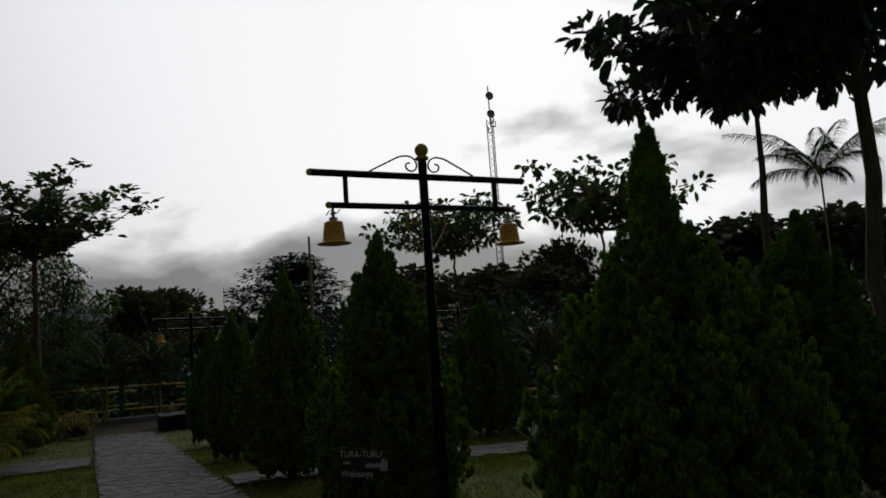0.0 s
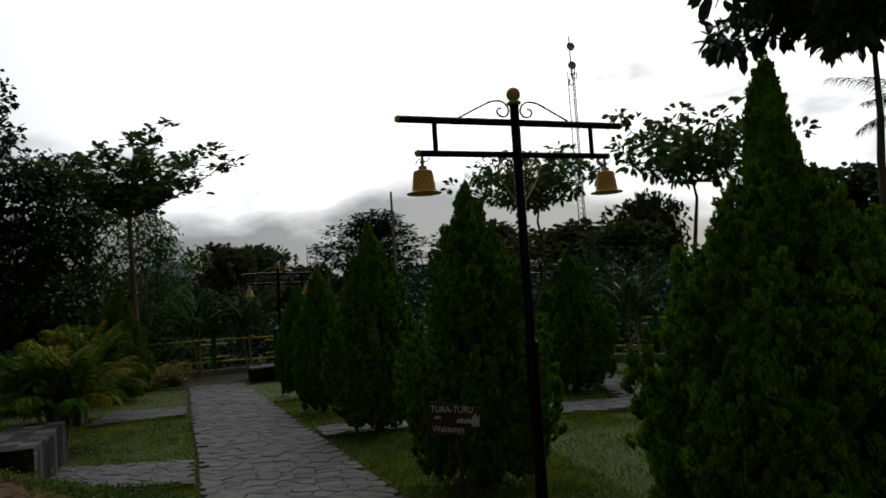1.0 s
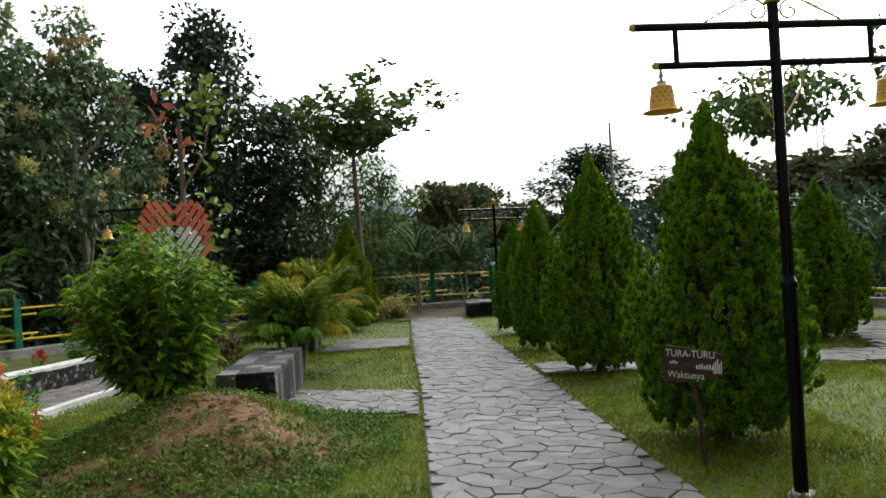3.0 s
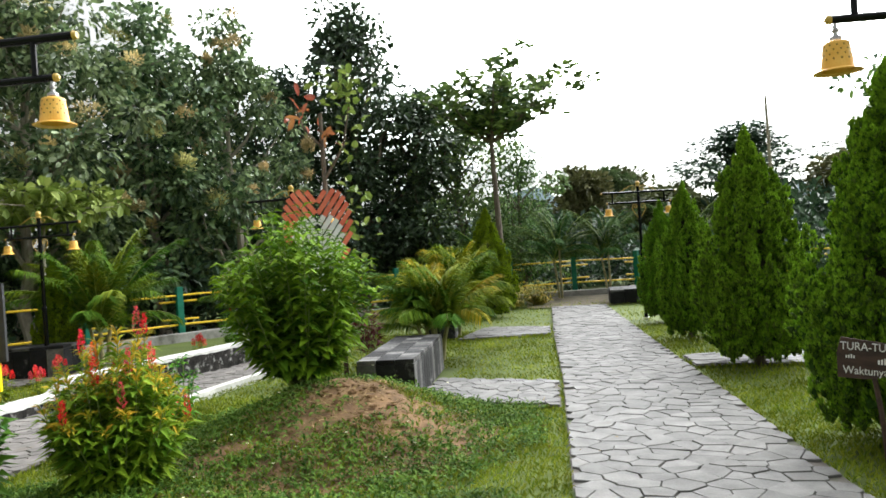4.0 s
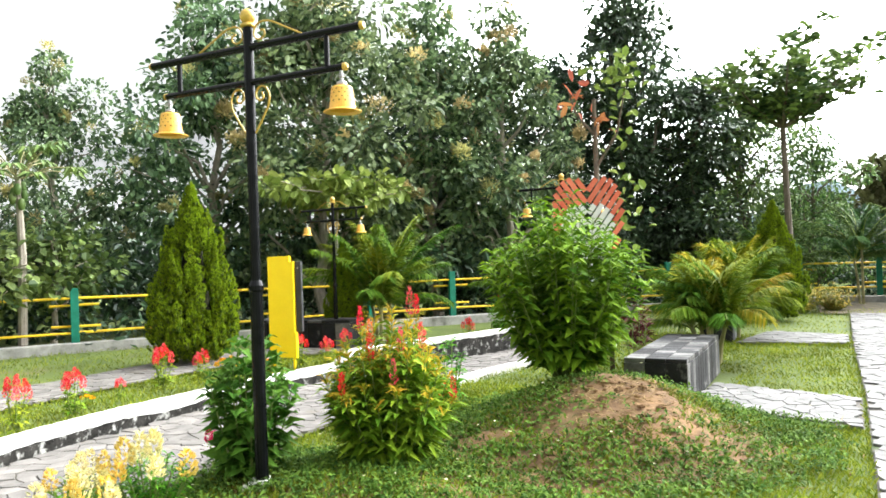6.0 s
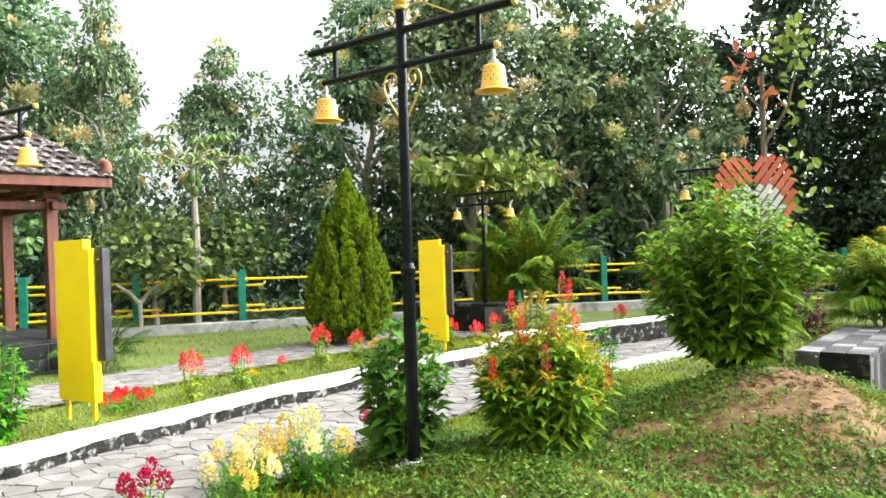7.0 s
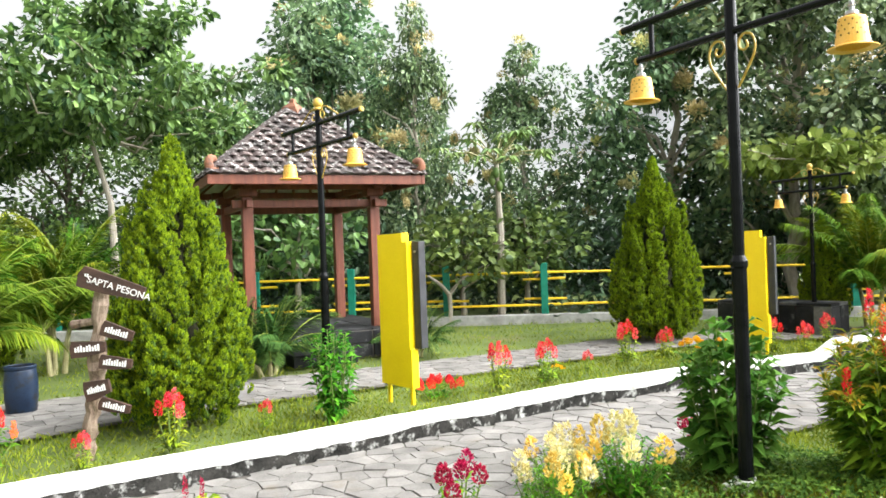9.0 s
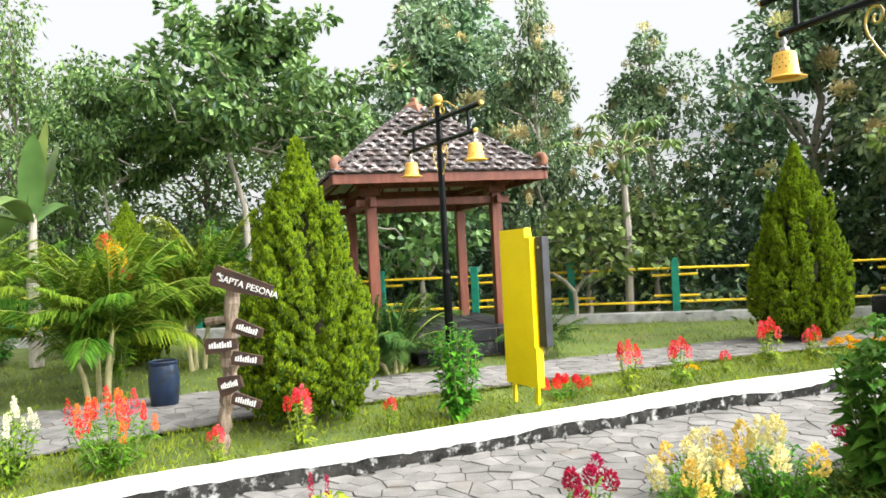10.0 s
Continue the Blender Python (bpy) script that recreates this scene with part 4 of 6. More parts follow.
copies(far, [(-2.4, 41.8, 5.1, 2.5, 40), (19.0, 34.6, 6.0, 1.8, 80), (-0.4, 49.3, 5.5, 2.4, 140), (16.8, 41.1, 5.4, 4.3, 200), (22.5, 25.9, 5.7, 3.9, 250), (24.2, 21.6, 5.4, 3.7, 310), (18.2, 34.6, 5.6, 2.1, 20), (11.5, 38.0, 5.2, 3.2, 130), (8.8, 33.0, 4.2, 2.6, 220), (1.6, 33.0, 3.4, 2.4, 300), (-5.5, 36.0, 3.6, 2.6, 75), (14.2, 29.0, 4.2, 2.6, 180), (26.0, 15.0, 5.6, 3.6, 260), (27.0, 8.0, 6.0, 3.6, 350)], 5.2, 2.6)


def undergrowth():
    """The bank of shrubs behind the fence."""
    rng = rng_of(40)
    line = polyline([(x * 1.16 - 0.6, y * 1.12 + 0.6) for x, y in FENCE_A], 300)
    P, D = [], []
    for p in line[::2]:
        for _ in range(3):
            c = np.array([p[0] + rng.normal() * 0.9, p[1] + rng.normal() * 0.9, rng.uniform(0.1, 1.5)])
            k = 70
            q, d = ball_points(k, rng, 0.3)
            P.append(c + q * [0.8, 0.8, 0.65])
            D.append(d + rng.normal(size=(k, 3)) * 0.5)
    P, D = np.concatenate(P), np.concatenate(D)
    ob = mesh_part("undergrowth", *leaves(P, D, 0.22, 0.12, rng, round_tip=True), L_DARK)
    tagged(ob, "dark tangled shrubs behind the fence", "shrubs", kind="stuff")
    # a second, taller bank further off closes the gaps between the trunks
    P, D = [], []
    line = polyline([(x * 1.55 - 1.5, y * 1.5 + 1.0) for x, y in FENCE_A], 200)
    for p in line:
        hmax = 2.3
        for _ in range(4):
            c = np.array([p[0] + rng.normal() * 1.2, p[1] + rng.normal() * 1.2, rng.uniform(0.2, hmax)])
            q, d = ball_points(60, rng, 0.3)
            P.append(c + q * [1.3, 1.3, 0.9])
            D.append(d + rng.normal(size=(60, 3)) * 0.5)
    ob = mesh_part("far_woods", *leaves(np.concatenate(P), np.concatenate(D), 0.34, 0.2, rng, round_tip=True), L_DARK)
    tagged(ob, "dark belt of woodland behind the park", "woods", kind="stuff")


undergrowth()


def hills():
    xs = np.linspace(-900, 900, 90)
    def ridge(x):
        return 18 + 26 * math.exp(-((x + 78) / 34) ** 2) + 14 * math.exp(-((x - 120) / 90) ** 2) + 6 * noise.noise((x * 0.02, 0, 0)) + 10 * math.exp(-((x + 400) / 200) ** 2)
    V, F = [], []
    for x in xs:
        V += [(x, 560, -5), (x, 600, ridge(x)), (x, 760, ridge(x) * 0.7), (x, 900, -5)]
    for i in range(len(xs) - 1):
        for j in range(3):
            F.append((i * 4 + j, i * 4 + 4 + j, i * 4 + 5 + j, i * 4 + 1 + j))
    tagged(mesh_part("hill", V, F, M_HILL, smooth=True), "distant hills with blue-green haze painted into their colour", "hill", kind="structure")


hills()


def lattice_mast():
    ob = thing("lattice_mast", (23.6, 54.5, 0), "tall thin steel lattice mast with dish antennas", "mast")
    legs = [(0.3 * math.cos(a), 0.3 * math.sin(a)) for a in (0.4, 2.5, 4.6)]
    for x, y in legs:
        mesh_part("leg", *tube([(x, y, 0), (x, y, 19.0)], 0.04, 5), M_STEEL, ob)
    B = []
    for k in range(38):
        z = k * 0.5
        for i in range(3):
            (x0, y0), (x1, y1) = legs[i], legs[(i + 1) % 3]
            B.append(tube([(x0, y0, z), (x1, y1, z + 0.5)], 0.018, 4))
    mesh_part("bracing", *join(*B), M_STEEL, ob)
    mesh_part("top_pole", *tube([(0, 0, 18.5), (0, 0, 21.8)], 0.05, 6), M_STEEL, ob)
    for z, r in ((20.9, 0.34), (19.4, 0.34)):
        d = mesh_part("dish_antenna", *lathe([(0, 0.0), (r * 0.6, 0.04), (r, 0.14), (r * 0.98, 0.16), (0, 0.06)], 18), M_STEEL, ob)
        d.location, d.rotation_euler = (0, -0.1, z), (radians(90), 0, 0)
    for z, dx in ((18.4, 0.35), (17.9, -0.3), (18.7, 0.2)):
        mesh_part("panel_antenna", *tube([(0, 0, z), (dx, -0.2, z), (dx, -0.2, z + 0.45)], 0.05, 6), M_STEEL, ob)


lattice_mast()
for x, y, h in ((-39, 397, 33), (-13, 398, 38), (5, 398, 36), (17, 398, 36)):
    ob = mesh_part("far_mast", *tube([(x, y, 0), (x, y, h)], (0.35, 0.15), 5), M_CONCRETE)
    tagged(ob, "thin distant radio mast on the skyline", "mast", "far masts")
ob = mesh_part("pole", *tube([(3.05, 17.2, 0), (3.02, 17.2, 2.0), (3.0, 17.15, 4.35)], (0.05, 0.045, 0.025), 8), M_PALEBARK)
tagged(ob, "tall thin grey wooden pole behind the thujas", "pole")

# ---- fence ----
def fence():
    P = polyline(FENCE_A, 400)
    s = np.r_[0, np.cumsum(np.linalg.norm(np.diff(P, axis=0), axis=1))]
    step = 1.95
    first = 0.55
    posts = []
    q = first
    while q < s[-1]:
        posts.append(np.array([np.interp(q, s, P[:, 0]), np.interp(q, s, P[:, 1])]))
        q += step
    rng = rng_of(61)
    for i in range(len(posts) - 1):
        a, b = posts[i], posts[i + 1]
        d = b - a
        L = np.linalg.norm(d)
        ob = thing("fence_panel", (a[0], a[1], 0), "green post with yellow painted bamboo-like rails", "fence", "park fence", rz=math.atan2(d[1], d[0]))
        part("post", box(0.14, 0.12, 1.12, (0, 0, 0.05), 0.01), M_GREEN, ob, "green painted post")
        for z, x0, x1 in ((0.98, -0.02, L), (0.84, -0.42, 0.42), (0.46, -0.40, 0.44), (0.34, -0.02, L)):
            mesh_part("rail", *tube([(x0, 0.075 if z in (0.84, 0.46) else 0.0, z + rng.normal() * 0.004), (x1, 0.075 if z in (0.84, 0.46) else 0.0, z + rng.normal() * 0.012)], 0.024, 8), M_RAIL, ob)


fence()

# ---- pavilion ----
def pavilion():
    gz = thing("pavilion", (-12.42, 2.92, 0), "open timber pavilion with a tiled hip roof on a stone platform", "pavilion", rz=radians(1))
    hx = 0.94
    # platform of dark stone tiles
    part("platform", box(2.5, 2.5, 0.40, (0, 0, -0.02), 0.01), M_MORTAR, gz, "dark stone platform")
    rng = rng_of(70)
    for side in range(4):
        for k in range(5):
            for row in range(2):
                t = box(0.47, 0.03, 0.175, (-1.0 + k * 0.5, -1.262, 0.01 + row * 0.19), 0.006)
                bmesh.ops.rotate(t, cent=(0, 0, 0), matrix=Matrix.Rotation(side * math.pi / 2, 3, "Z"), verts=t.verts)
                part("stone_tile", t, M_BLACKSTONE, gz)
    for ix in range(5):
        for iy in range(5):
            part("floor_tile", box(0.485, 0.485, 0.03, (-1.0 + ix * 0.5, -1.0 + iy * 0.5, 0.378), 0.006), M_BLACKSTONE, gz)
    part("step", box(0.55, 0.9, 0.16, (1.5, -0.1, 0), 0.012), M_BLACKSTONE, gz)
    for x in (-hx, hx):
        for y in (-hx, hx):
            part("column", box(0.15, 0.15, 2.1, (x, y, 0.4), 0.012), M_REDWOOD, gz)
            part("bracket", box(0.26, 0.26, 0.12, (x, y, 2.36), 0.02), M_REDWOOD, gz)
    for s in (-1, 1):
        for z, w in ((2.2, 0.11), (2.46, 0.1)):
            part("beam", box(2.3, 0.08, w, (0, s * hx, z), 0.008), M_REDWOOD, gz)
            part("beam", box(0.08, 2.3, w, (s * hx, 0, z + 0.004), 0.008), M_REDWOOD, gz)
    # roof: soffit, rafters, eaves board, hips, tiles
    e, z0, ap = 1.52, 2.52, 3.78
    for k in range(4):
        rot = Matrix.Rotation(k * math.pi / 2, 3, "Z")
        V = [rot @ Vector(v) for v in ((-e, -e, z0 + 0.05), (e, -e, z0 + 0.05), (0.16, -0.16, ap - 0.1), (-0.16, -0.16, ap - 0.1))]
        mesh_part("soffit", V, [(0, 1, 2, 3)], M_SOFFIT, gz, "pale boarded underside")
        for x in np.linspace(-1.3, 1.3, 9):
            t0, t1 = np.array([x, -e + 0.02, z0 + 0.02]), np.array([x * 0.35, -0.45, z0 + 0.02 + (ap - z0) * 0.6])
            Vt, Ft = tube([t0, t1], 0.025, 4)
            mesh_part("rafter", [rot @ Vector(v) for v in Vt], Ft, M_REDWOOD, gz)
        f = box(2 * e + 0.06, 0.05, 0.13, (0, -e, z0 - 0.03), 0.006)
        bmesh.ops.rotate(f, cent=(0, 0, 0), matrix=rot, verts=f.verts)
        part("eaves_board", f, M_REDWOOD, gz)
        # tiles row by row, each a curved plate that laps the one below
        rows_n = 13
        slope = np.array([0, e - 0.14, ap - z0 - 0.14])
        length = np.linalg.norm(slope)
        u = slope / length
        nrm = np.array([0, -u[2], u[1]])
        tile_cache = []
        rest = []
        for r in range(rows_n):
            q = r / rows_n
            half = (e + 0.05) * (1 - q) + 0.14 * q
            cnt = max(2, int(2 * half / 0.175))
            w = 2 * half / cnt
            for c in range(cnt):
                x = -half + w * (c + 0.5)
                o = np.array([0, -e - 0.05, z0 + 0.09]) + u * (q * length) + np.array([x, 0, 0])
                pl = length / rows_n * 1.28
                dz = rng.uniform(0, 0.012)
                prof = [(-0.5, 0.0), (-0.2, 0.028), (0.15, 0.02), (0.5, -0.002)]
                top = [o + np.array([p * w * 0.98, 0, 0]) + nrm * (hh + 0.03 + dz) for p, hh in prof]
                up = [o + np.array([p * w * 0.98, 0, 0]) + u * pl + nrm * (hh + 0.002) for p, hh in prof]
                low = [t - nrm * 0.016 for t in top]
                V = [rot @ Vector(v) for v in top + up + low]
                F = [(0, 1, 5, 4), (1, 2, 6, 5), (2, 3, 7, 6), (8, 9, 1, 0), (9, 10, 2, 1), (10, 11, 3, 2)]
                rest.append((V, F))
        for V, F in rest[:60]:
            mesh_part("roof_tile", V, F, M_TILE, gz)
        tagged(mesh_part("roof_tiling", *join(*[([tuple(v) for v in V], F) for V, F in rest[60:]]), M_TILE, gz), kind="stuff")
        # hip ridge and its curled end ornament
        c0, c1 = np.array([-e - 0.02, -e - 0.02, z0 + 0.13]), np.array([-0.12, -0.12, ap - 0.02])
        Vt, Ft = tube([c0, c0 * 0.5 + c1 * 0.5 + [0, 0, 0.0], c1], 0.055, 7)
        mesh_part("hip_ridge", [rot @ Vector(v) for v in Vt], Ft, M_TILE, gz)
        curl = []
        for j in range(16):
            a = -0.6 + j / 15 * 4.6
            rr = 0.115 * (1 - 0.62 * j / 15)
            d = 1.0
            curl.append((c0[0] + 0.08 - (rr * math.sin(a) * 0.7071) * d, c0[1] + 0.08 - (rr * math.sin(a) * 0.7071) * d, c0[2] + 0.13 - rr * math.cos(a)))
        Vt, Ft = tube(curl, np.linspace(0.07, 0.045, 16), 8)
        mesh_part("corner_ornament", [rot @ Vector(v) for v in Vt], Ft, M_TERRA, gz, "carved terracotta curl", smooth=True)
    mesh_part("roof_cap", *lathe([(0.3, ap - 0.12), (0.24, ap - 0.02), (0.2, ap - 0.02), (0.16, ap + 0.05), (0.06, ap + 0.12), (0.05, ap + 0.17), (0.0, ap + 0.2)], 4), M_TERRA, gz, "stepped terracotta finial")


pavilion()

# ---- yellow boards ----
def yellow_board(x, y, s):
    ob = thing("notice_board", (x, y, 0), "tall yellow painted board with a dark grey side panel", "board", "yellow boards", rz=radians(28))
    part("leg", box(0.035, 0.035, 0.22, (-0.15, 0, 0), 0.004), M_YELLOW, ob)
    part("leg", box(0.035, 0.035, 0.22, (0.15, 0, 0), 0.004), M_YELLOW, ob)
    V = [(-0.21, -0.05, 0.2), (0.2, -0.05, 0.17), (0.2, -0.05, 0.55), (0.18, -0.05, 0.56), (0.18, -0.05, 1.62), (0.12, -0.05, 1.62), (0.12, -0.05, 1.71), (-0.21, -0.05, 1.70)]
    V += [(a, 0.05, c) for a, b, c in V]
    F = [tuple(range(8)), tuple(range(15, 7, -1))] + [(i, i + 8, (i + 1) % 8 + 8, (i + 1) % 8) for i in range(8)]
    mesh_part("front_panel", V, F, M_YELLOW, ob, "stepped yellow panel")
    part("side_panel", box(0.09, 0.10, 1.06, (0.235, 0.065, 0.56), 0.006), M_CHARCOAL, ob, "dark grey side box")
    mesh_part("knob", *lathe([(0, 0), (0.012, 0.0), (0.012, 0.012), (0, 0.014)], 8), M_STEEL, ob).matrix_local = pose(0.235, 0.012, 1.52, 90)
    ob.scale = (s, s, s)
    return ob


yellow_board(-7.68, 2.83, 1.0)
yellow_board(-8.02, 7.9, 0.95)

# ---- black stone benches ----
def stone_bench(x, y, rz, sx, sy, h, label, tiles):
    ob = thing("stone_bench", (x, y, 0), label, "bench", "stone benches", rz=rz)
    part("core", box(sx - 0.05, sy - 0.05, h - 0.03, (0, 0, -0.02), 0.006), M_MORTAR, ob)
    pick = rng_of(int(abs(x) * 10))
    def stone(share):
        return M_GREYSTONE if pick.uniform() < share else M_BLACKSTONE
    ny, nx = max(2, int(sy / tiles)), max(2, int(sx / tiles))
    for j in range(ny):
        yy = -sy / 2 + sy / ny * (j + 0.5)
        for s in (-1, 1):
            part("side_slab", box(0.03, sy / ny - 0.008, h - 0.05, (s * (sx / 2 - 0.012), yy, 0), 0.005), stone(0.36), ob)
        for i in range(nx):
            part("top_slab", box(sx / nx - 0.006, sy / ny - 0.008, 0.045, (-sx / 2 + sx / nx * (i + 0.5), yy, h - 0.045), 0.006), stone(0.5), ob)
    for i in range(nx):
        for s in (-1, 1):
            part("end_slab", box(sx / nx - 0.006, 0.03, h - 0.05, (-sx / 2 + sx / nx * (i + 0.5), s * (sy / 2 - 0.012), 0), 0.005), stone(0.15), ob)


stone_bench(-2.63, 8.62, radians(6.5), 0.62, 2.25, 0.47, "low bench clad in black stone slabs beside the path", 0.16)
stone_bench(-9.6, 10.05, radians(14), 1.9, 0.55, 0.5, "dark stone planter wall behind the yellow board", 0.24)
stone_bench(0.1, 19.4, radians(4), 1.3, 1.3, 0.34, "low dark stone seat at the end of the path", 0.3)
stone_bench(-3.3, 13.15, radians(6), 0.5, 0.5, 0.3, "small dark stone block beside the palm", 0.2)

# ---- small planted things ----
def stem_bush(name, seed, h, spread, stems, leaf_len, leaf_w, leaf_mat, label, category, flower=None, flower_h=0.14, flower_r=0.03, flower_share=1.0, flower_kind="plume", up=0.55, rows=14, low=0.1, ragged=0.18, young=None, cone=0.36):
    """Upright stems with spiral leaves; each stem may end in a plume."""
    rng = rng_of(seed)
    ob = thing(name, (0, 0, 0), label, category)
    T, P, D, L, B = [], [], [], [], []
    plumes = []
    for k in range(stems):
        a = k * 2.4 + rng.uniform(-0.3, 0.3)
        q = math.sqrt((k + 0.5) / stems)
        hh = h * (1.0 - cone * q * q) * rng.uniform(1 - ragged, 1.06)
        tip = np.array([spread * q * math.cos(a), spread * q * math.sin(a), hh])
        base = np.array([tip[0] * 0.18, tip[1] * 0.18, -0.02])
        mid = base * 0.5 + tip * 0.5 + np.array([math.cos(a), math.sin(a), 0]) * spread * 0.16 * q
        pts = np.array([base, base * 0.3 + mid * 0.7 - [0, 0, 0.02], mid * 0.45 + tip * 0.55, tip])
        T.append(tube(pts, (0.009, 0.007, 0.005, 0.003), 5))
        for r in range(rows):
            t = low + (1 - low) * (r + rng.uniform(0, 1)) / rows
            p = np.array([np.interp(t, [0, 0.35, 0.7, 1], pts[:, c]) for c in range(3)])
            for rep in range(2):
                b = r * 2.4 + rep * math.pi + rng.uniform(-0.5, 0.5)
                P.append(p)
                D.append((math.cos(b), math.sin(b), up * rng.uniform(0.3, 1.3) + 0.5 * max(0, t - 0.75)))
                L.append(leaf_len * (1.15 - 0.55 * t) * rng.uniform(0.8, 1.15))
                B.append(t)
        if flower is not None and rng.uniform() < flower_share:
            plumes.append((tip, pts[-1] - pts[-2]))
    tagged(mesh_part("stemwork", *join(*T), L_STEM, ob), kind="stuff")
    P, D, L, B = np.array(P), np.array(D), np.array(L), np.array(B)
    if young is not None:                           # the tips carry narrow coloured young leaves
        m = B > 0.86
        PY, DY = np.repeat(P[m], 2, 0), np.repeat(D[m], 2, 0) + rng.normal(size=(2 * m.sum(), 3)) * 0.3 + [0, 0, 0.5]
        tagged(mesh_part("young_leaves", *leaf_strip(PY, DY, np.full(len(PY), leaf_len * 0.45), np.full(len(PY), leaf_len * 0.08), rng), young, ob, "yellow and orange young leaves"), kind="stuff")
        P, D, L = P[~m], D[~m], L[~m]
    tagged(mesh_part("leafage", *leaf_strip(P, D, L, L * leaf_w, rng), leaf_mat, ob), kind="stuff")
    for tip, d in plumes:
        mat = flower[rng.integers(len(flower))] if isinstance(flower, (list, tuple)) else flower
        n = 90
        t = rng.uniform(0, 1, n)
        s = rng.uniform(0.75, 1.3)
        a = rng.uniform(0, 2 * np.pi, n)
        rad = 0.8 * flower_r * s * (np.interp(t, [0, 0.25, 0.7, 1], [0.6, 1.0, 0.6, 0.05]) if flower_kind == "plume" else 1.0)
        Q = tip + np.stack([np.cos(a) * rad, np.sin(a) * rad, t * flower_h * s], 1)
        DD = np.stack([np.cos(a), np.sin(a), np.full(n, 1.1)], 1) + rng.normal(size=(n, 3)) * 0.25
        mesh_part("flower_plume", *leaves(Q, DD, 0.008 + flower_r * 0.5, 0.004 + flower_r * 0.3, rng, fold=0.3), mat, ob)
    return ob


def leaf_strip(P, D, L, W, rng, bend=0.35):
    """Longer leaves in two bent halves with a folded midrib."""
    n = len(P)
    D = unit(D)
    S = unit(np.cross(D, np.array([0, 0, 1.0]) + rng.normal(size=(n, 3)) * 0.25))
    N = np.cross(S, D)
    L, W = L[:, None], W[:, None]
    down = np.array([0, 0, 1.0])
    m = P + D * L * 0.45 + N * 0.02 * L
    tip = P + D * L - down * L * bend * rng.uniform(0.5, 1.4, (n, 1))
    V = np.stack([P, m - S * W / 2 + N * W * 0.18, m, m + S * W / 2 + N * W * 0.18, tip], 1).reshape(-1, 3)
    i = np.arange(n)[:, None] * 5
    F = np.concatenate([i + [0, 1, 2], i + [0, 2, 3], i + [1, 4, 2], i + [2, 4, 3]]).tolist()
    return V, F


def put(ob, x, y, z=0.0, turn=0.0, s=1.0):
    ob.location, ob.rotation_euler, ob.scale = (x, y, z), (0, 0, radians(turn)), (s, s, s)
    return ob


def again(ob, x, y, z=0.0, turn=0.0, s=1.0, label=""):
    o = copy_thing(ob, pose(x, y, z, 0, 0, turn))
    o.scale = (s, s, s)
    if label:
        tagged(o, label)
    return o


# the big bush on the mound
put(stem_bush("flower_bush", 81, 1.72, 0.8, 64, 0.235, 0.42, L_HERB, "tall leafy green bush on the soil mound", "bush", None, rows=26, up=0.35, low=0.08, ragged=0.3), -3.1, 6.75, 0.40)
# celosia with scarlet plumes beside the path
celo = put(stem_bush("celosia_plant", 82, 1.1, 0.5, 84, 0.23, 0.25, L_HERB_MID, "yellow-green celosia bush with orange and scarlet plumes", "flowering plant", [F_ORANGE, F_RED, F_RED, F_PINK], flower_h=0.17, flower_r=0.024, flower_share=0.17, rows=26, up=0.5, ragged=0.4, young=L_YOUNG, cone=0.5), -3.42, 4.4, 0.1)
celo_l = put(stem_bush("leafy_plant", 83, 1.05, 0.33, 20, 0.22, 0.52, L_HERB_DK, "dark green broad-leaved plant at the lamp post", "plant", None, rows=16, up=0.5), -4.2, 3.78, 0.0)
# front flowers
yel = put(stem_bush("celosia_plant", 84, 0.36, 0.27, 22, 0.11, 0.26, L_HERB, "celosia with cream-yellow plumes at the plaza edge", "flowering plant", [F_YELLOW, F_YELLOW, F_CREAM], flower_h=0.15, flower_r=0.055, flower_share=0.5, rows=13), -4.25, 3.0, 0.02)
again(yel, -4.15, 2.42, 0.0, 80, 0.85)
again(yel, -4.55, 2.75, 0.0, 200, 0.8)
maroon = put(stem_bush("celosia_plant", 85, 0.26, 0.16, 6, 0.11, 0.3, L_HERB, "celosia with dark crimson plumes at the plaza edge", "flowering plant", [F_MAROON], flower_h=0.09, flower_r=0.042, rows=8), -4.42, 1.98, 0.0)
again(maroon, -4.75, 3.95, 0.0, 120, 0.8)
single = put(stem_bush("celosia_plant", 86, 0.2, 0.12, 4, 0.2, 0.24, L_HERB_YEL, "young celosia with one deep pink spike and long leaves", "flowering plant", [F_PINK, F_MAROON], flower_h=0.16, flower_r=0.014, flower_share=0.4, rows=5), -5.05, 0.62, 0.0)
# red celosias behind the low wall
red = put(stem_bush("celosia_plant", 87, 0.42, 0.13, 7, 0.12, 0.3, L_HERB_YEL, "celosia with pinkish red plumes on the lawn strip", "flowering plant", [F_PINK, F_RED], flower_h=0.13, flower_r=0.036, rows=8), -7.82, 4.0)
for x, y, s in ((-7.87, 4.63, 0.95), (-8.5, 6.2, 1.05), (-8.4, 6.75, 0.8), (-7.0, 0.6, 0.95), (-7.35, 1.42, 0.5), (-8.2, 5.4, 0.5), (-8.1, 8.3, 0.9), (-7.8, 8.55, 0.8), (-8.35, 9.6, 0.8), (-6.75, -0.05, 0.55), (-7.1, 11.4, 0.9), (-7.6, 10.6, 0.8)):
    again(red, x, y, 0.0, x * 97 + y * 31, s)
low_red = put(stem_bush("celosia_plant", 88, 0.13, 0.24, 12, 0.1, 0.35, L_HERB, "low celosia with red plumes beside the yellow board", "flowering plant", [F_RED], flower_h=0.07, flower_r=0.035, rows=5), -7.85, 3.3)
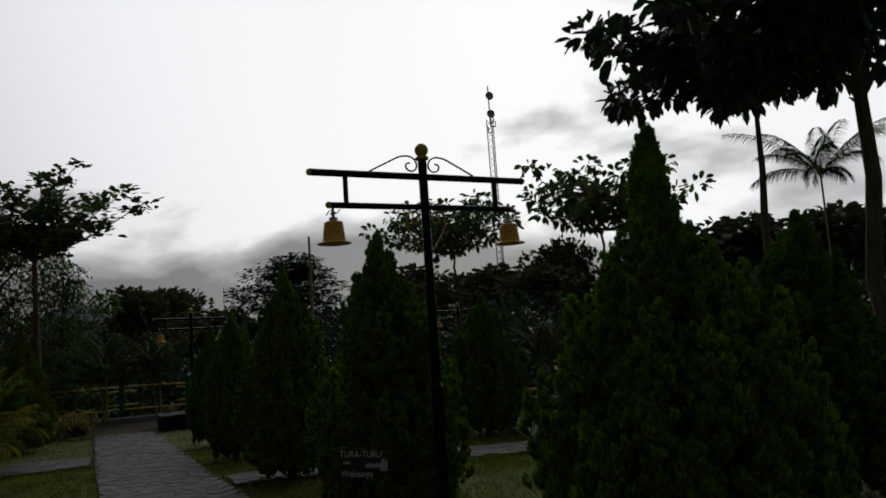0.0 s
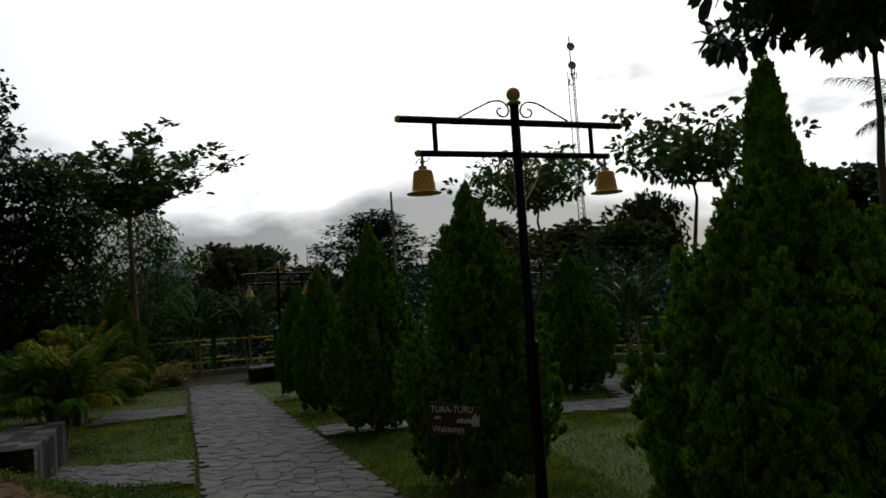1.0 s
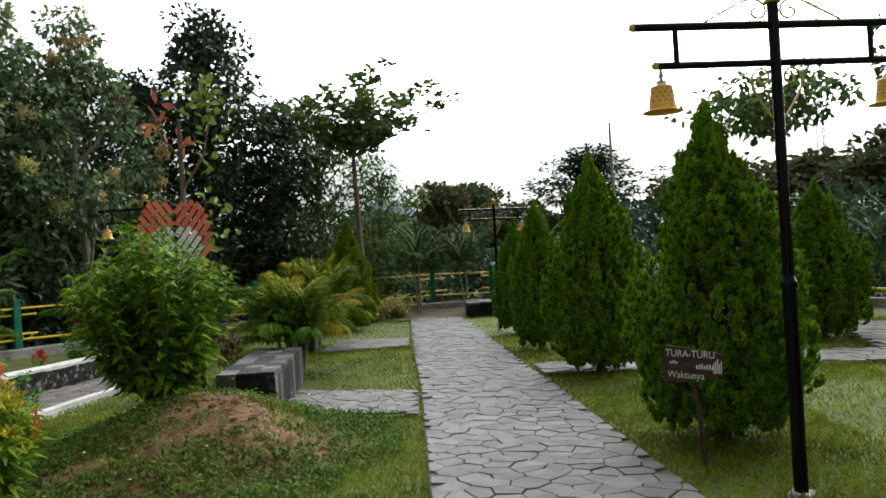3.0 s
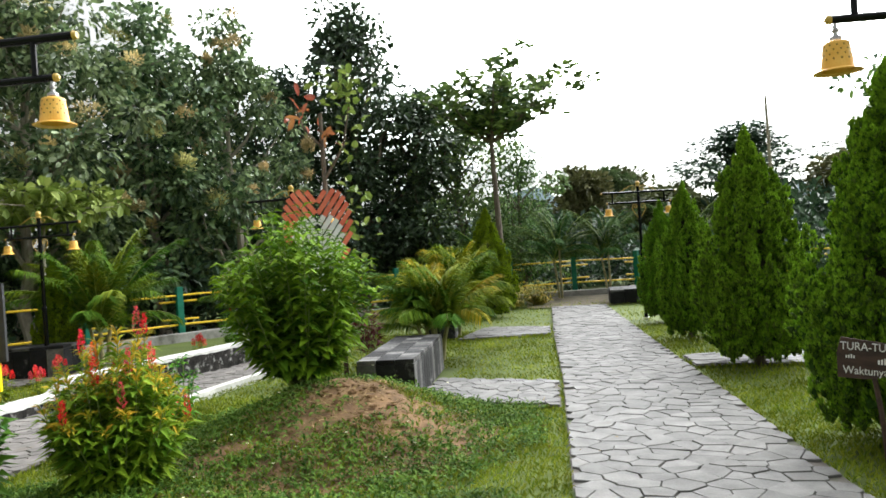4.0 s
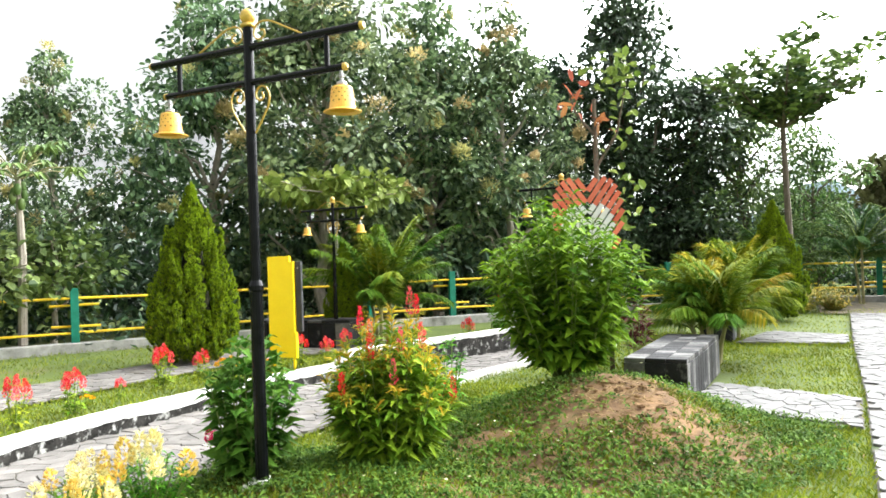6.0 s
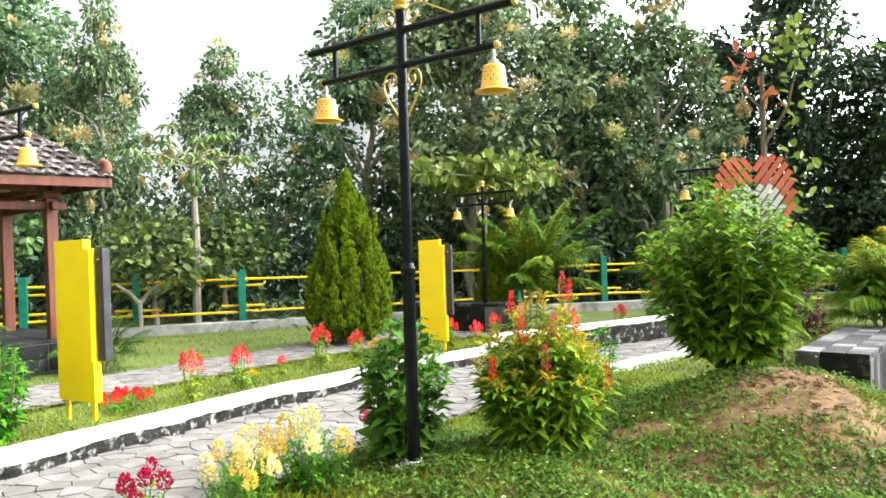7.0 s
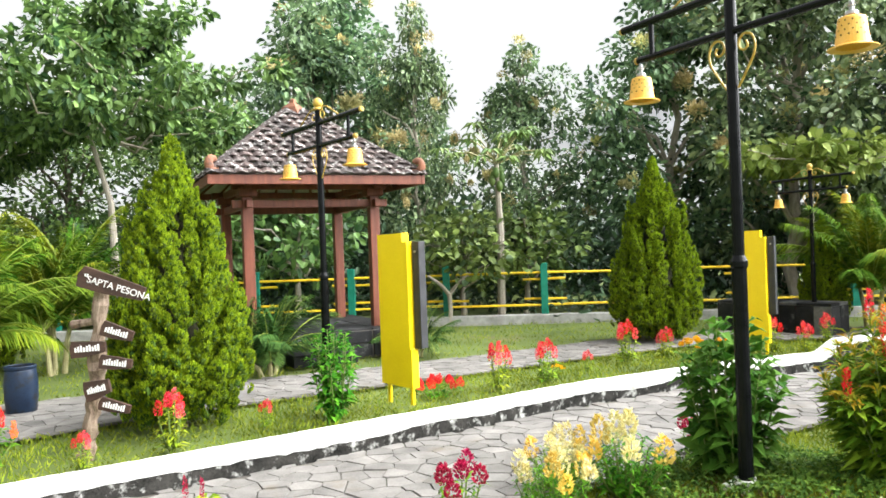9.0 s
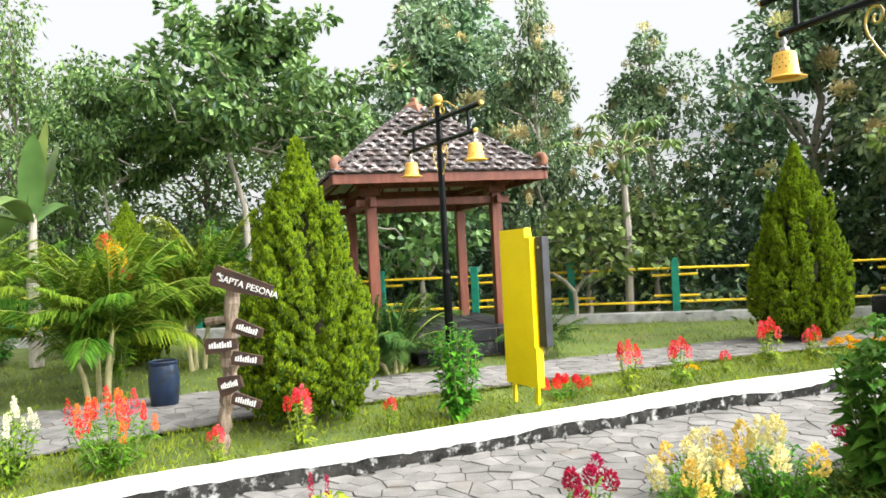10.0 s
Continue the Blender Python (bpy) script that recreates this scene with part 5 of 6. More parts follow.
gold = put(stem_bush("marigold_plant", 89, 0.2, 0.2, 9, 0.1, 0.3, L_HERB_YEL, "golden yellow flowering plant on the lawn strip", "flowering plant", [F_GOLDEN], flower_h=0.06, flower_r=0.045, rows=6), -8.3, 7.15)
again(gold, -8.15, 7.5, 0, 90, 0.9)
again(gold, -8.3, 5.05, 0, 40, 0.4)
put(stem_bush("leafy_plant", 90, 0.9, 0.22, 16, 0.16, 0.36, L_HERB, "slender leafy green plant in front of a lamp post", "plant", None, rows=16, up=0.5), -7.33, 2.05)
put(stem_bush("celosia_plant", 91, 0.46, 0.34, 22, 0.13, 0.26, L_HERB, "celosia clump with many bright red plumes", "flowering plant", [F_RED, F_ORANGE], flower_h=0.16, flower_r=0.026, rows=11), -6.85, -0.82)
put(stem_bush("celosia_plant", 92, 0.5, 0.22, 14, 0.13, 0.28, L_HERB, "celosia with pale cream plumes", "flowering plant", [F_WHITE], flower_h=0.1, flower_r=0.02, rows=12), -6.85, -1.52)
put(stem_bush("flower_shrub", 93, 1.82, 0.2, 13, 0.2, 0.3, L_HERB, "shrub topped with golden and red flower heads", "flowering plant", [F_GOLDEN, F_GOLDEN, F_RED], flower_h=0.16, flower_r=0.1, rows=14), -11.4, -1.45, 0.0)
put(stem_bush("leafy_plant", 94, 0.7, 0.22, 8, 0.16, 0.36, L_HERB, "leafy seedling on the lawn by the kerb", "plant", None, rows=9), -4.55, 6.9)
var = put(stem_bush("variegated_shrub", 95, 0.62, 0.5, 26, 0.16, 0.4, L_VARIEG, "yellow variegated shrub at the end of the lawn", "shrub", None, rows=10), -2.9, 18.9)
again(var, -2.35, 19.5, 0, 80, 1.0)
red_shrub = put(stem_bush("red_leaf_shrub", 96, 0.9, 0.4, 14, 0.16, 0.35, L_HERB, "green shrub with a few red flowers by the fence", "shrub", [F_RED], flower_h=0.1, flower_r=0.04, flower_share=0.25, rows=12), -6.3, 14.2)
again(red_shrub, -7.6, 13.4, 0, 70, 0.8)

edge = put(stem_bush("shrub", 97, 1.15, 0.6, 26, 0.18, 0.4, L_HERB_DK, "dark green leafy shrub in front of the far fence", "shrub", None, rows=13, up=0.4), -4.9, 19.5)
again(edge, -4.1, 20.1, 0, 70, 0.85)
again(edge, -3.3, 20.6, 0, 140, 1.0)
again(edge, -5.7, 18.8, 0, 210, 1.1)
for x, y, s in ((-14.9, -3.9, 0.8), (-15.5, -2.9, 0.75), (-15.8, -1.8, 0.7), (-15.4, -4.9, 0.9)):
    again(edge, x, y, 0, x * 50 + y * 90, s, "dark green leafy shrub along the garden fence")

put(stem_bush("cordyline_plant", 98, 0.95, 0.2, 7, 0.3, 0.2, L_MAROON, "dark red-brown leafed cordyline behind the stone bench", "plant", None, rows=10, up=0.8, low=0.45), -3.35, 9.35)

# ---- palms ----
def palm(seed, canes, fronds, length, cane_h, leaf_mat, label, leaflet=0.28, lift=0.9):
    """Clump of slim canes, each with a crown of arching feather leaves."""
    rng = rng_of(seed)
    ob = thing("palm", (0, 0, 0), label, "palm")
    t = np.linspace(0, 1, 14)
    for c in range(canes):
        a = c * 2.4
        bx, by = 0.11 * math.cos(a) * (c > 0), 0.11 * math.sin(a) * (c > 0)
        top = np.array([bx * 2.2, by * 2.2, cane_h * rng.uniform(0.6, 1.1)])
        mesh_part("cane", *tube([(bx, by, -0.05), (bx * 1.4, by * 1.4, top[2] * 0.5), top, top + [0, 0, 0.12]], (0.036, 0.03, 0.026, 0.012), 8), L_PALMSTEM, ob)
        for k in range(fronds):
            ang = k * 2.4 + c + rng.uniform(-0.3, 0.3)
            up = (k + 0.5) / fronds                       # young fronds stand, old ones hang over
            L = length * rng.uniform(0.8, 1.1) * (0.8 + 0.3 * math.sin(up * math.pi))
            el = 0.35 + lift * (0.15 + 0.95 * up) + rng.uniform(-0.12, 0.12)
            bendy = 1.15 - 0.45 * up + rng.uniform(-0.2, 0.2)
            th = np.minimum(el, 1.45) - bendy * t ** 1.5
            step = np.concatenate([[0], (th[1:] + th[:-1]) / 2])
            hor, ver = np.cumsum(np.cos(step) * (t > 0)) * L / 13, np.cumsum(np.sin(step) * (t > 0)) * L / 13
            R = top + np.stack([hor * math.cos(ang), hor * math.sin(ang), ver], 1)
            R[:, 2] = np.maximum(R[:, 2], 0.05)
            rach = tube(R, np.linspace(0.011, 0.002, 14), 4)
            P, D, LL = [], [], []
            for s in (-1, 1):
                for q in np.linspace(0.1, 0.995, 58):
                    p = np.array([np.interp(q, t, R[:, i]) for i in range(3)])
                    tan = unit(np.array([np.interp(min(1, q + 0.05), t, R[:, i]) - np.interp(q - 0.05, t, R[:, i]) for i in range(3)]))
                    side = unit(np.array([-math.sin(ang), math.cos(ang), 0.0])) * s
                    nor = np.cross(tan, side) * s
                    P.append(p)
                    D.append(tan * (0.55 + 0.5 * q) + side * 0.75 - nor * 0.3 + rng.normal(size=3) * 0.06)
                    LL.append(leaflet * length * (0.4 + 0.6 * math.sin(math.pi * min(1, q * 0.82 + 0.14))))
            LL = np.array(LL)
            lv = leaf_strip(np.array(P), np.array(D), LL, LL * 0.055 + 0.007, rng, bend=0.3)
            mat = leaf_mat[rng.integers(len(leaf_mat))] if isinstance(leaf_mat, list) else leaf_mat
            fr = mesh_part("frond", *lv, mat, ob)
            mesh_part("rachis", *rach, L_RACHIS, fr)
    return ob


path_palm = put(palm(101, 6, 9, 1.02, 0.5, [L_PALM, L_PALM_LT, L_PALM_YEL, L_PALM_LT, L_PALM], "bushy areca palm with green and yellow fronds beside the path", leaflet=0.34, lift=1.3), -2.75, 10.6)
again(path_palm, -3.2, 13.6, 0, 140, 1.15, "bushy green areca palm beside the path")
left_palm = put(palm(102, 4, 11, 1.4, 0.8, [L_PALM, L_PALM, L_PALM_LT], "areca palm clump with pale canes beside the rear path", leaflet=0.26, lift=1.3), -10.3, -1.5)
again(left_palm, -12.4, -0.55, 0, 60, 1.12, "areca palm clump behind the blue barrel")
again(left_palm, -11.9, -3.3, 0, 200, 1.1, "areca palm clump at the edge of the lawn")
small_palm = put(palm(103, 3, 9, 1.0, 0.2, L_PALM_DK, "low dark green palm beside the pavilion", lift=1.1), -10.45, 2.05)
again(small_palm, -10.9, 4.3, 0, 90, 0.68, "low dark green palm behind the yellow board")
again(small_palm, -13.6, -1.6, 0, 10, 1.1, "low dark green palm in the shade")
again(left_palm, -8.85, 11.2, 0, 30, 1.12, "areca palm clump beside a lamp post")
again(left_palm, -6.2, 12.6, 0, 100, 0.85, "areca palm clump beyond the plaza")
dark_palm = put(palm(104, 2, 11, 1.5, 1.3, L_PALM_DK, "dark green palms at the far end of the park", lift=0.95), -1.9, 21.4)
again(dark_palm, -0.6, 22.4, 0, 80, 1.0)
again(dark_palm, -3.9, 20.6, 0, 170, 0.9)
again(dark_palm, 1.6, 22.8, 0, 260, 1.05)
again(dark_palm, 7.6, 14.2, 0, 40, 0.9)
again(path_palm, -4.4, 19.4, 0, 33, 1.1, "areca palm at the end of the lawn")
coco = put(palm(105, 1, 16, 2.3, 5.0, L_PALM_DK, "tall coconut palm beyond the park", leaflet=0.22, lift=0.55), 17.3, 15.8, 0)
coco.scale = (1.0, 1.0, 1.22)
tall = tree_mesh("dense", 9.5, 2.6, 31, 0.26, 3000, 0.62, L_DARK, M_BARK, "tall bare-trunked tree with a high dark crown")
tall.location, tall.scale = (7.6, 5.55, 0), (0.72, 0.72, 1.0)


def banana(x, y):
    rng = rng_of(111)
    ob = thing("banana_plant", (x, y, 0), "banana plant with large torn pale green leaves", "banana plant")
    mesh_part("stem", *tube([(0, 0, 0), (0.03, 0, 1.2), (0.0, 0.05, 2.5)], (0.12, 0.1, 0.05), 10), M_PALEBARK, ob)
    for k in range(8):
        a = k * 2.4 + 0.4
        upright = k % 3 == 0
        L = rng.uniform(1.7, 2.1)
        el = rng.uniform(1.15, 1.4) if upright else rng.uniform(0.45, 0.9)
        t = np.linspace(0, 1, 10)
        R = np.stack([np.cos(a) * L * t * math.cos(el), np.sin(a) * L * t * math.cos(el), 2.3 + L * (t * math.sin(el) - (0.15 if upright else 0.62) * t ** 2.2)], 1)
        side = np.array([-math.sin(a), math.cos(a), 0])
        w = 0.2 * np.sin(np.clip(t * 0.95 + 0.05, 0, 1) * np.pi) ** 0.6
        V, F = [], []
        for i in range(10):
            V += [R[i] - side * w[i] - [0, 0, 0.35 * w[i]], R[i], R[i] + side * w[i] - [0, 0, 0.35 * w[i]]]
        for i in range(9):
            F += [(3 * i, 3 * i + 1, 3 * i + 4, 3 * i + 3), (3 * i + 1, 3 * i + 2, 3 * i + 5, 3 * i + 4)]
        mesh_part("leaf", V, F, L_BIGLEAF, ob, smooth=True)


banana(-14.2, -3.1)


def papaya(x, y):
    rng = rng_of(112)
    ob = thing("papaya_tree", (x, y, 0), "slim papaya tree with lobed leaves on long stalks", "papaya tree")
    mesh_part("trunk", *tube([(0, 0, -0.1), (0.05, 0.02, 1.8), (0, 0, 3.3)], (0.09, 0.075, 0.05), 8), M_PALEBARK, ob)
    for k in range(22):
        a = k * 2.4
        L = rng.uniform(0.75, 1.2)
        el = rng.uniform(-0.1, 1.1)
        end = np.array([math.cos(a) * L * math.cos(el), math.sin(a) * L * math.cos(el), 3.25 + L * math.sin(el) * 0.8])
        st = mesh_part("leaf_stalk", *tube([(0, 0, 3.2), end * [0.55, 0.55, 0.5] + [0, 0, 1.72], end], 0.012, 4), L_PALMSTEM, ob)
        n = 9
        ang = np.linspace(-2.4, 2.4, n) + a
        mesh_part("leaf", *leaf_strip(np.repeat(end[None], n, 0), np.stack([np.cos(ang), np.sin(ang), np.full(n, -0.15)], 1), np.full(n, 0.32), np.full(n, 0.09), rng), L_MID, st)
    for k in range(7):
        a = k * 2.4
        f = mesh_part("fruit", *lathe([(0.0, -0.12), (0.05, -0.09), (0.07, 0.0), (0.045, 0.09), (0, 0.11)], 10), L_MID, ob, "green unripe fruit", smooth=True)
        f.location = (0.11 * math.cos(a), 0.11 * math.sin(a), 2.75 + 0.055 * k)


papaya(-14.35, 7.5)
fork = thing("sapling", (-14.42, 6.38, 0), "bare pale forked sapling in front of the fence", "tree")
mesh_part("trunk", *tube([(0, 0, -0.05), (0.02, 0.01, 0.3), (0, 0, 0.62)], (0.05, 0.045, 0.05), 8), M_PALEBARK, fork)
mesh_part("branch", *tube([(0, 0, 0.6), (0.08, -0.22, 0.82), (0.14, -0.5, 1.0)], (0.046, 0.036, 0.024), 7), M_PALEBARK, fork)
mesh_part("branch", *tube([(0, 0, 0.6), (0.02, 0.2, 0.82), (0.08, 0.46, 1.02)], (0.046, 0.034, 0.02), 7), M_PALEBARK, fork)


# young tree with red shoots behind the bush
def shoot_tree(x, y):
    rng = rng_of(113)
    ob = thing("young_tree", (x, y, 0), "young tree with a few red new leaves and a vine", "tree")
    mesh_part("trunk", *tube([(0, 0, -0.1), (0.02, 0, 1.8), (0.0, 0.03, 3.7)], (0.055, 0.05, 0.03), 8), M_BARK, ob)
    mesh_part("branch", *tube([(0, 0, 2.7), (0.3, 0.1, 3.2), (0.45, 0.12, 3.9)], (0.025, 0.02, 0.008), 6), M_BARK, ob)
    mesh_part("branch", *tube([(0, 0, 3.2), (-0.22, -0.1, 3.5), (-0.35, -0.1, 3.9)], (0.022, 0.016, 0.006), 6), M_BARK, ob)
    for c in ((0.0, 0, 3.35), (-0.3, -0.1, 3.7)):
        P = rng.normal(size=(9, 3)) * [0.08, 0.08, 0.16] + c
        for p in P:
            mesh_part("red_leaf", *leaves(p[None], rng.normal(size=(1, 3)) + [0, 0, 1.0], 0.21, 0.09, rng, round_tip=True), L_SHOOT, ob, "red young leaf")
    n = 70
    z = rng.uniform(1.4, 4.2, n)
    P = np.stack([0.42 + rng.normal(size=n) * 0.1, 0.1 + rng.normal(size=n) * 0.1, z], 1)
    P2 = rng.normal(size=(40, 3)) * [0.24, 0.24, 0.12] + [0.3, 0.1, 4.1]
    P = np.concatenate([P, P2])
    mesh_part("vine", *leaves(P, rng.normal(size=(len(P), 3)) + [0, 0, 0.2], 0.15, 0.1, rng, round_tip=True), L_BRIGHT, ob, "yellow-green vine leaves")


shoot_tree(-4.2, 10.3)

# ---- heart sign of slats ----
def heart_sign(x, y, rz):
    ob = thing("heart_sign", (x, y, 0), "heart-shaped stand of slanting red and white wooden slats", "decoration", rz=rz)
    ob.scale = (1.0, 1.0, 1.06)
    part("support", box(0.06, 0.05, 1.7, (-0.25, 0.06, 0), 0.006), M_SIGNWOOD, ob)
    part("support", box(0.06, 0.05, 1.7, (0.25, 0.06, 0), 0.006), M_SIGNWOOD, ob)
    def inside_heart(px, pz, grow=1.0):
        u, v = px / (0.40 * grow), (pz - 1.62) / (0.60 * grow)
        return (u * u + v * v - 1) ** 3 - u * u * v ** 3 < 0
    for side in (-1, 1):
        d = np.array([0.60 * -side, -0.80])        # slats run down towards the middle
        nrm = np.array([-d[1], d[0]])
        for k in range(-12, 13):
            c = np.array([side * 0.2, 1.62]) + nrm * 0.082 * k
            ts = np.linspace(-1.4, 1.4, 281)
            pts = c + ts[:, None] * d
            ok = [(side * p[0] > 0.012) and inside_heart(*p) for p in pts]
            if sum(ok) < 8:
                continue
            run = ts[np.array(ok)]
            t0, t1 = run.min(), run.max()
            inn = [inside_heart(p[0], p[1] + 0.13, 0.74) for p in pts]
            segs = []
            if any(inn):
                r2 = ts[np.array(inn) & np.array(ok)]
                if len(r2) > 6:
                    segs = [(t0, r2.min(), M_HEARTRED), (r2.min(), r2.max(), M_HEARTWHITE), (r2.max(), t1, M_HEARTRED)]
            if not segs:
                segs = [(t0, t1, M_HEARTRED)]
            for a, b, m in segs:
                if b - a < 0.03:
                    continue
                p0, p1 = c + d * a, c + d * b
                w = nrm * 0.031
                V = []
                for yy in (-0.012, 0.012):
                    for q in (p0 - w, p1 - w, p1 + w, p0 + w):
                        V.append((q[0], yy, q[1]))
                F = [(0, 1, 2, 3), (7, 6, 5, 4), (0, 4, 5, 1), (1, 5, 6, 2), (2, 6, 7, 3), (3, 7, 4, 0)]
                mesh_part("slat", V, F, m, ob, "white slat" if m is M_HEARTWHITE else "red slat")


heart_sign(-3.92, 9.3, radians(22))

# ---- signs ----
def letters(text, size, parent, x, z, y=-0.024, name="lettering"):
    cu = bpy.data.curves.new(name, "FONT")
    cu.body, cu.size, cu.extrude = text, size, 0.002
    tmp = bpy.data.objects.new(name, cu)
    scene.collection.objects.link(tmp)
    dg = bpy.context.evaluated_depsgraph_get()
    me = bpy.data.meshes.new_from_object(tmp.evaluated_get(dg))
    bpy.data.objects.remove(tmp)
    me.materials.clear()
    me.materials.append(M_SIGNWHITE)
    ob = new(name, me)
    ob.parent = parent
    ob.matrix_local = pose(x, y, z, 90)
    return ob


def bars(parent, x, z, w, h, n, y=-0.024):
    """Unreadable writing as plain strokes."""
    for k in range(n):
        part("bar", box(w / n * 0.6, 0.004, h * (0.7 + 0.3 * ((k * 7) % 3) / 2), (x + w * (k + 0.5) / n, y, z), 0), M_SIGNWHITE, parent)


def plank(name, parent, w, h, slant, skew=0.0, thick=0.035):
    V = []
    for y in (-thick / 2, thick / 2):
        V += [(-w / 2, y, -h / 2), (-w * 0.1, y, -h * 0.46 - slant * 0.2), (w / 2, y, -h * 0.28), (w * 0.505, y, h * 0.1), (w / 2, y, h * 0.34), (w * 0.05, y, h * 0.42), (-w * 0.46, y, h / 2), (-w * 0.52, y, h * 0.1)]
    F = [tuple(range(8)), tuple(range(15, 7, -1))] + [(i, i + 8, (i + 1) % 8 + 8, (i + 1) % 8) for i in range(8)]
    return mesh_part(name, V, F, M_SIGNWOOD, parent)


small = thing("lawn_sign", (1.54, 5.05, 0), "small dark brown plank sign with white lettering on a stake", "sign", rz=radians(-14))
mesh_part("stake", *tube([(0.03, 0.03, -0.03), (0.0, 0.03, 0.4), (-0.06, 0.028, 0.82)], (0.022, 0.021, 0.019), 7), M_SIGNWOOD, small)
board = plank("board", small, 0.5, 0.27, 0.06)
small.scale = (0.8, 0.8, 0.94)
board.matrix_local = pose(-0.03, 0, 0.78, 0, 4, 0)
letters("TURA-TURU", 0.075, board, -0.235, 0.055)
bars(board, -0.2, 0.0, 0.07, 0.025, 4)
letters("Waktunya", 0.075, board, -0.215, -0.105)
bars(board, 0.02, -0.03, 0.15, 0.04, 7)
bars(board, 0.165, -0.055, 0.075, 0.11, 5)

sp = thing("wooden_signpost", (-7.12, 0.08, 0), "weathered driftwood signpost with small dark name boards", "signpost", rz=radians(68))
rng = rng_of(77)
zz = np.linspace(-0.05, 1.36, 26)
axis = np.stack([np.interp(zz, [0, 0.6, 0.95, 1.36], [-0.13, -0.02, 0.01, 0.06]) + rng.normal(size=26) * 0.006, rng.normal(size=26) * 0.006, zz], 1)
V, F = tube(axis, np.interp(zz, [0, 0.3, 0.6, 0.72, 0.95, 1.2, 1.36], [0.066, 0.05, 0.056, 0.074, 0.046, 0.058, 0.045]) * rng.uniform(0.9, 1.12, 26), 12)
V = np.array(V) + rng.normal(size=(len(V), 3)) * 0.0045
mesh_part("trunk", V, F, M_DRIFT, sp)
mesh_part("knot", *tube([(0.0, 0.0, 0.72), (0.08, -0.02, 0.76), (0.13, -0.02, 0.74)], (0.05, 0.035, 0.012), 8), M_DRIFT, sp, smooth=True)
for txt, w, h, x, z, tilt in (("SAPTA PESONA", 0.52, 0.17, 0.16, 1.35, 19), ("", 0.27, 0.13, -0.04, 0.86, -3), ("", 0.25, 0.12, 0.19, 0.98, 20), ("", 0.25, 0.11, 0.17, 0.74, 8), ("", 0.2, 0.16, 0.02, 0.54, -12), ("", 0.24, 0.1, 0.15, 0.4, 16)):
    b = plank("name_board", sp, w, h, 0.02)
    b.matrix_local = pose(x, -0.085, z, 0, tilt, 0)
    if txt:
        letters(txt, 0.074, b, -0.19, -0.028)
        bars(b, -0.22, 0.01, 0.035, 0.03, 2)
    else:
        bars(b, -w * 0.38, -0.02, w * 0.74, 0.05, 9)
mesh_part("arm", *tube([(-0.22, 0.05, 1.04), (0.02, 0.02, 1.07)], (0.035, 0.03), 7), M_DRIFT, sp)

barrel = thing("barrel", (-9.42, -0.69, 0), "blue plastic barrel used as a litter bin on the paving", "barrel", scale=0.93)
mesh_part("body", *lathe([(0, 0.01), (0.145, 0.01), (0.155, 0.03), (0.165, 0.15), (0.172, 0.17), (0.17, 0.2), (0.176, 0.33), (0.172, 0.36), (0.168, 0.4), (0.158, 0.48), (0.15, 0.5), (0.14, 0.495), (0.135, 0.1), (0, 0.09)], 28), M_BARREL, barrel, smooth=True)
mesh_part("rim", *lathe([(0.14, 0.5), (0.162, 0.5), (0.164, 0.525), (0.15, 0.535), (0.138, 0.525)], 28), M_BARREL, barrel)

# ---- grass and paving pieces ----
def grass():
    rng = rng_of(120)
    def scatter(n, x0, x1, y0, y1):
        return np.stack([rng.uniform(x0, x1, n), rng.uniform(y0, y1, n)], 1)
    P = np.concatenate([scatter(62000, -5.2, 3.0, 2.6, 8.0), scatter(44000, -6.5, 4.5, 8.0, 14.0), scatter(38000, -9.4, -5.2, -3.0, 10.5), scatter(12000, -15, -9.8, -4, 13), scatter(30000, 2.6, 8.0, 2.5, 14), scatter(9000, -8, 3, 13, 20)])
    keep = ~paved(P)
    d = np.full(len(P), 9.0)
    W = polyline(WALL, 200)
    for w in W[::2]:
        d = np.minimum(d, np.hypot(P[:, 0] - w[0] + 0.13, P[:, 1] - w[1]))
    keep &= d > 0.17
    keep &= ~((np.abs(P[:, 0] + 2.63) < 0.45) & (np.abs(P[:, 1] - 8.62) < 1.18))
    q = ((P[:, 0] - MOUND[0]) / MOUND[2]) ** 2 + ((P[:, 1] - MOUND[1] - 0.15) / MOUND[3]) ** 2
    bare = np.array([noise.noise((x * 1.4, y * 1.4, 2.0)) for x, y in P])
    q2 = ((P[:, 0] + 2.2) / 0.75) ** 2 + ((P[:, 1] - 6.1) / 0.8) ** 2
    keep &= ~((q2 < 1.6) & (bare > -0.35 + 0.45 * q2))
    P = P[keep]
    n = len(P)
    z = mound_height(P[:, 0], P[:, 1]) - 0.01
    thin = np.array([noise.noise((x * 0.8, y * 0.8, 7.0)) for x, y in P])
    hgt = (0.03 + 0.034 * rng.uniform(0, 1, n) ** 2) * (1 + 0.6 * thin)
    a = rng.uniform(0, 2 * np.pi, n)
    B = np.stack([P[:, 0], P[:, 1], z], 1)
    lean = np.stack([np.cos(a), np.sin(a), np.zeros(n)], 1) * rng.uniform(0.012, 0.055, (n, 1))
    side = np.stack([-np.sin(a), np.cos(a), np.zeros(n)], 1) * rng.uniform(0.003, 0.0065, (n, 1))
    up = np.array([0, 0, 1.0]) * hgt[:, None]
    V = np.stack([B - side, B + side, B + lean * 0.4 + up * 0.7 + side * 0.6, B + lean + up], 1).reshape(-1, 3)
    i = np.arange(n)[:, None] * 4
    F = np.concatenate([i + [0, 1, 2], i + [0, 2, 3]]).tolist()
    tagged(mesh_part("grass", V, F, M_GRASS), "short uneven green lawn grass", "grass", kind="stuff")


grass()


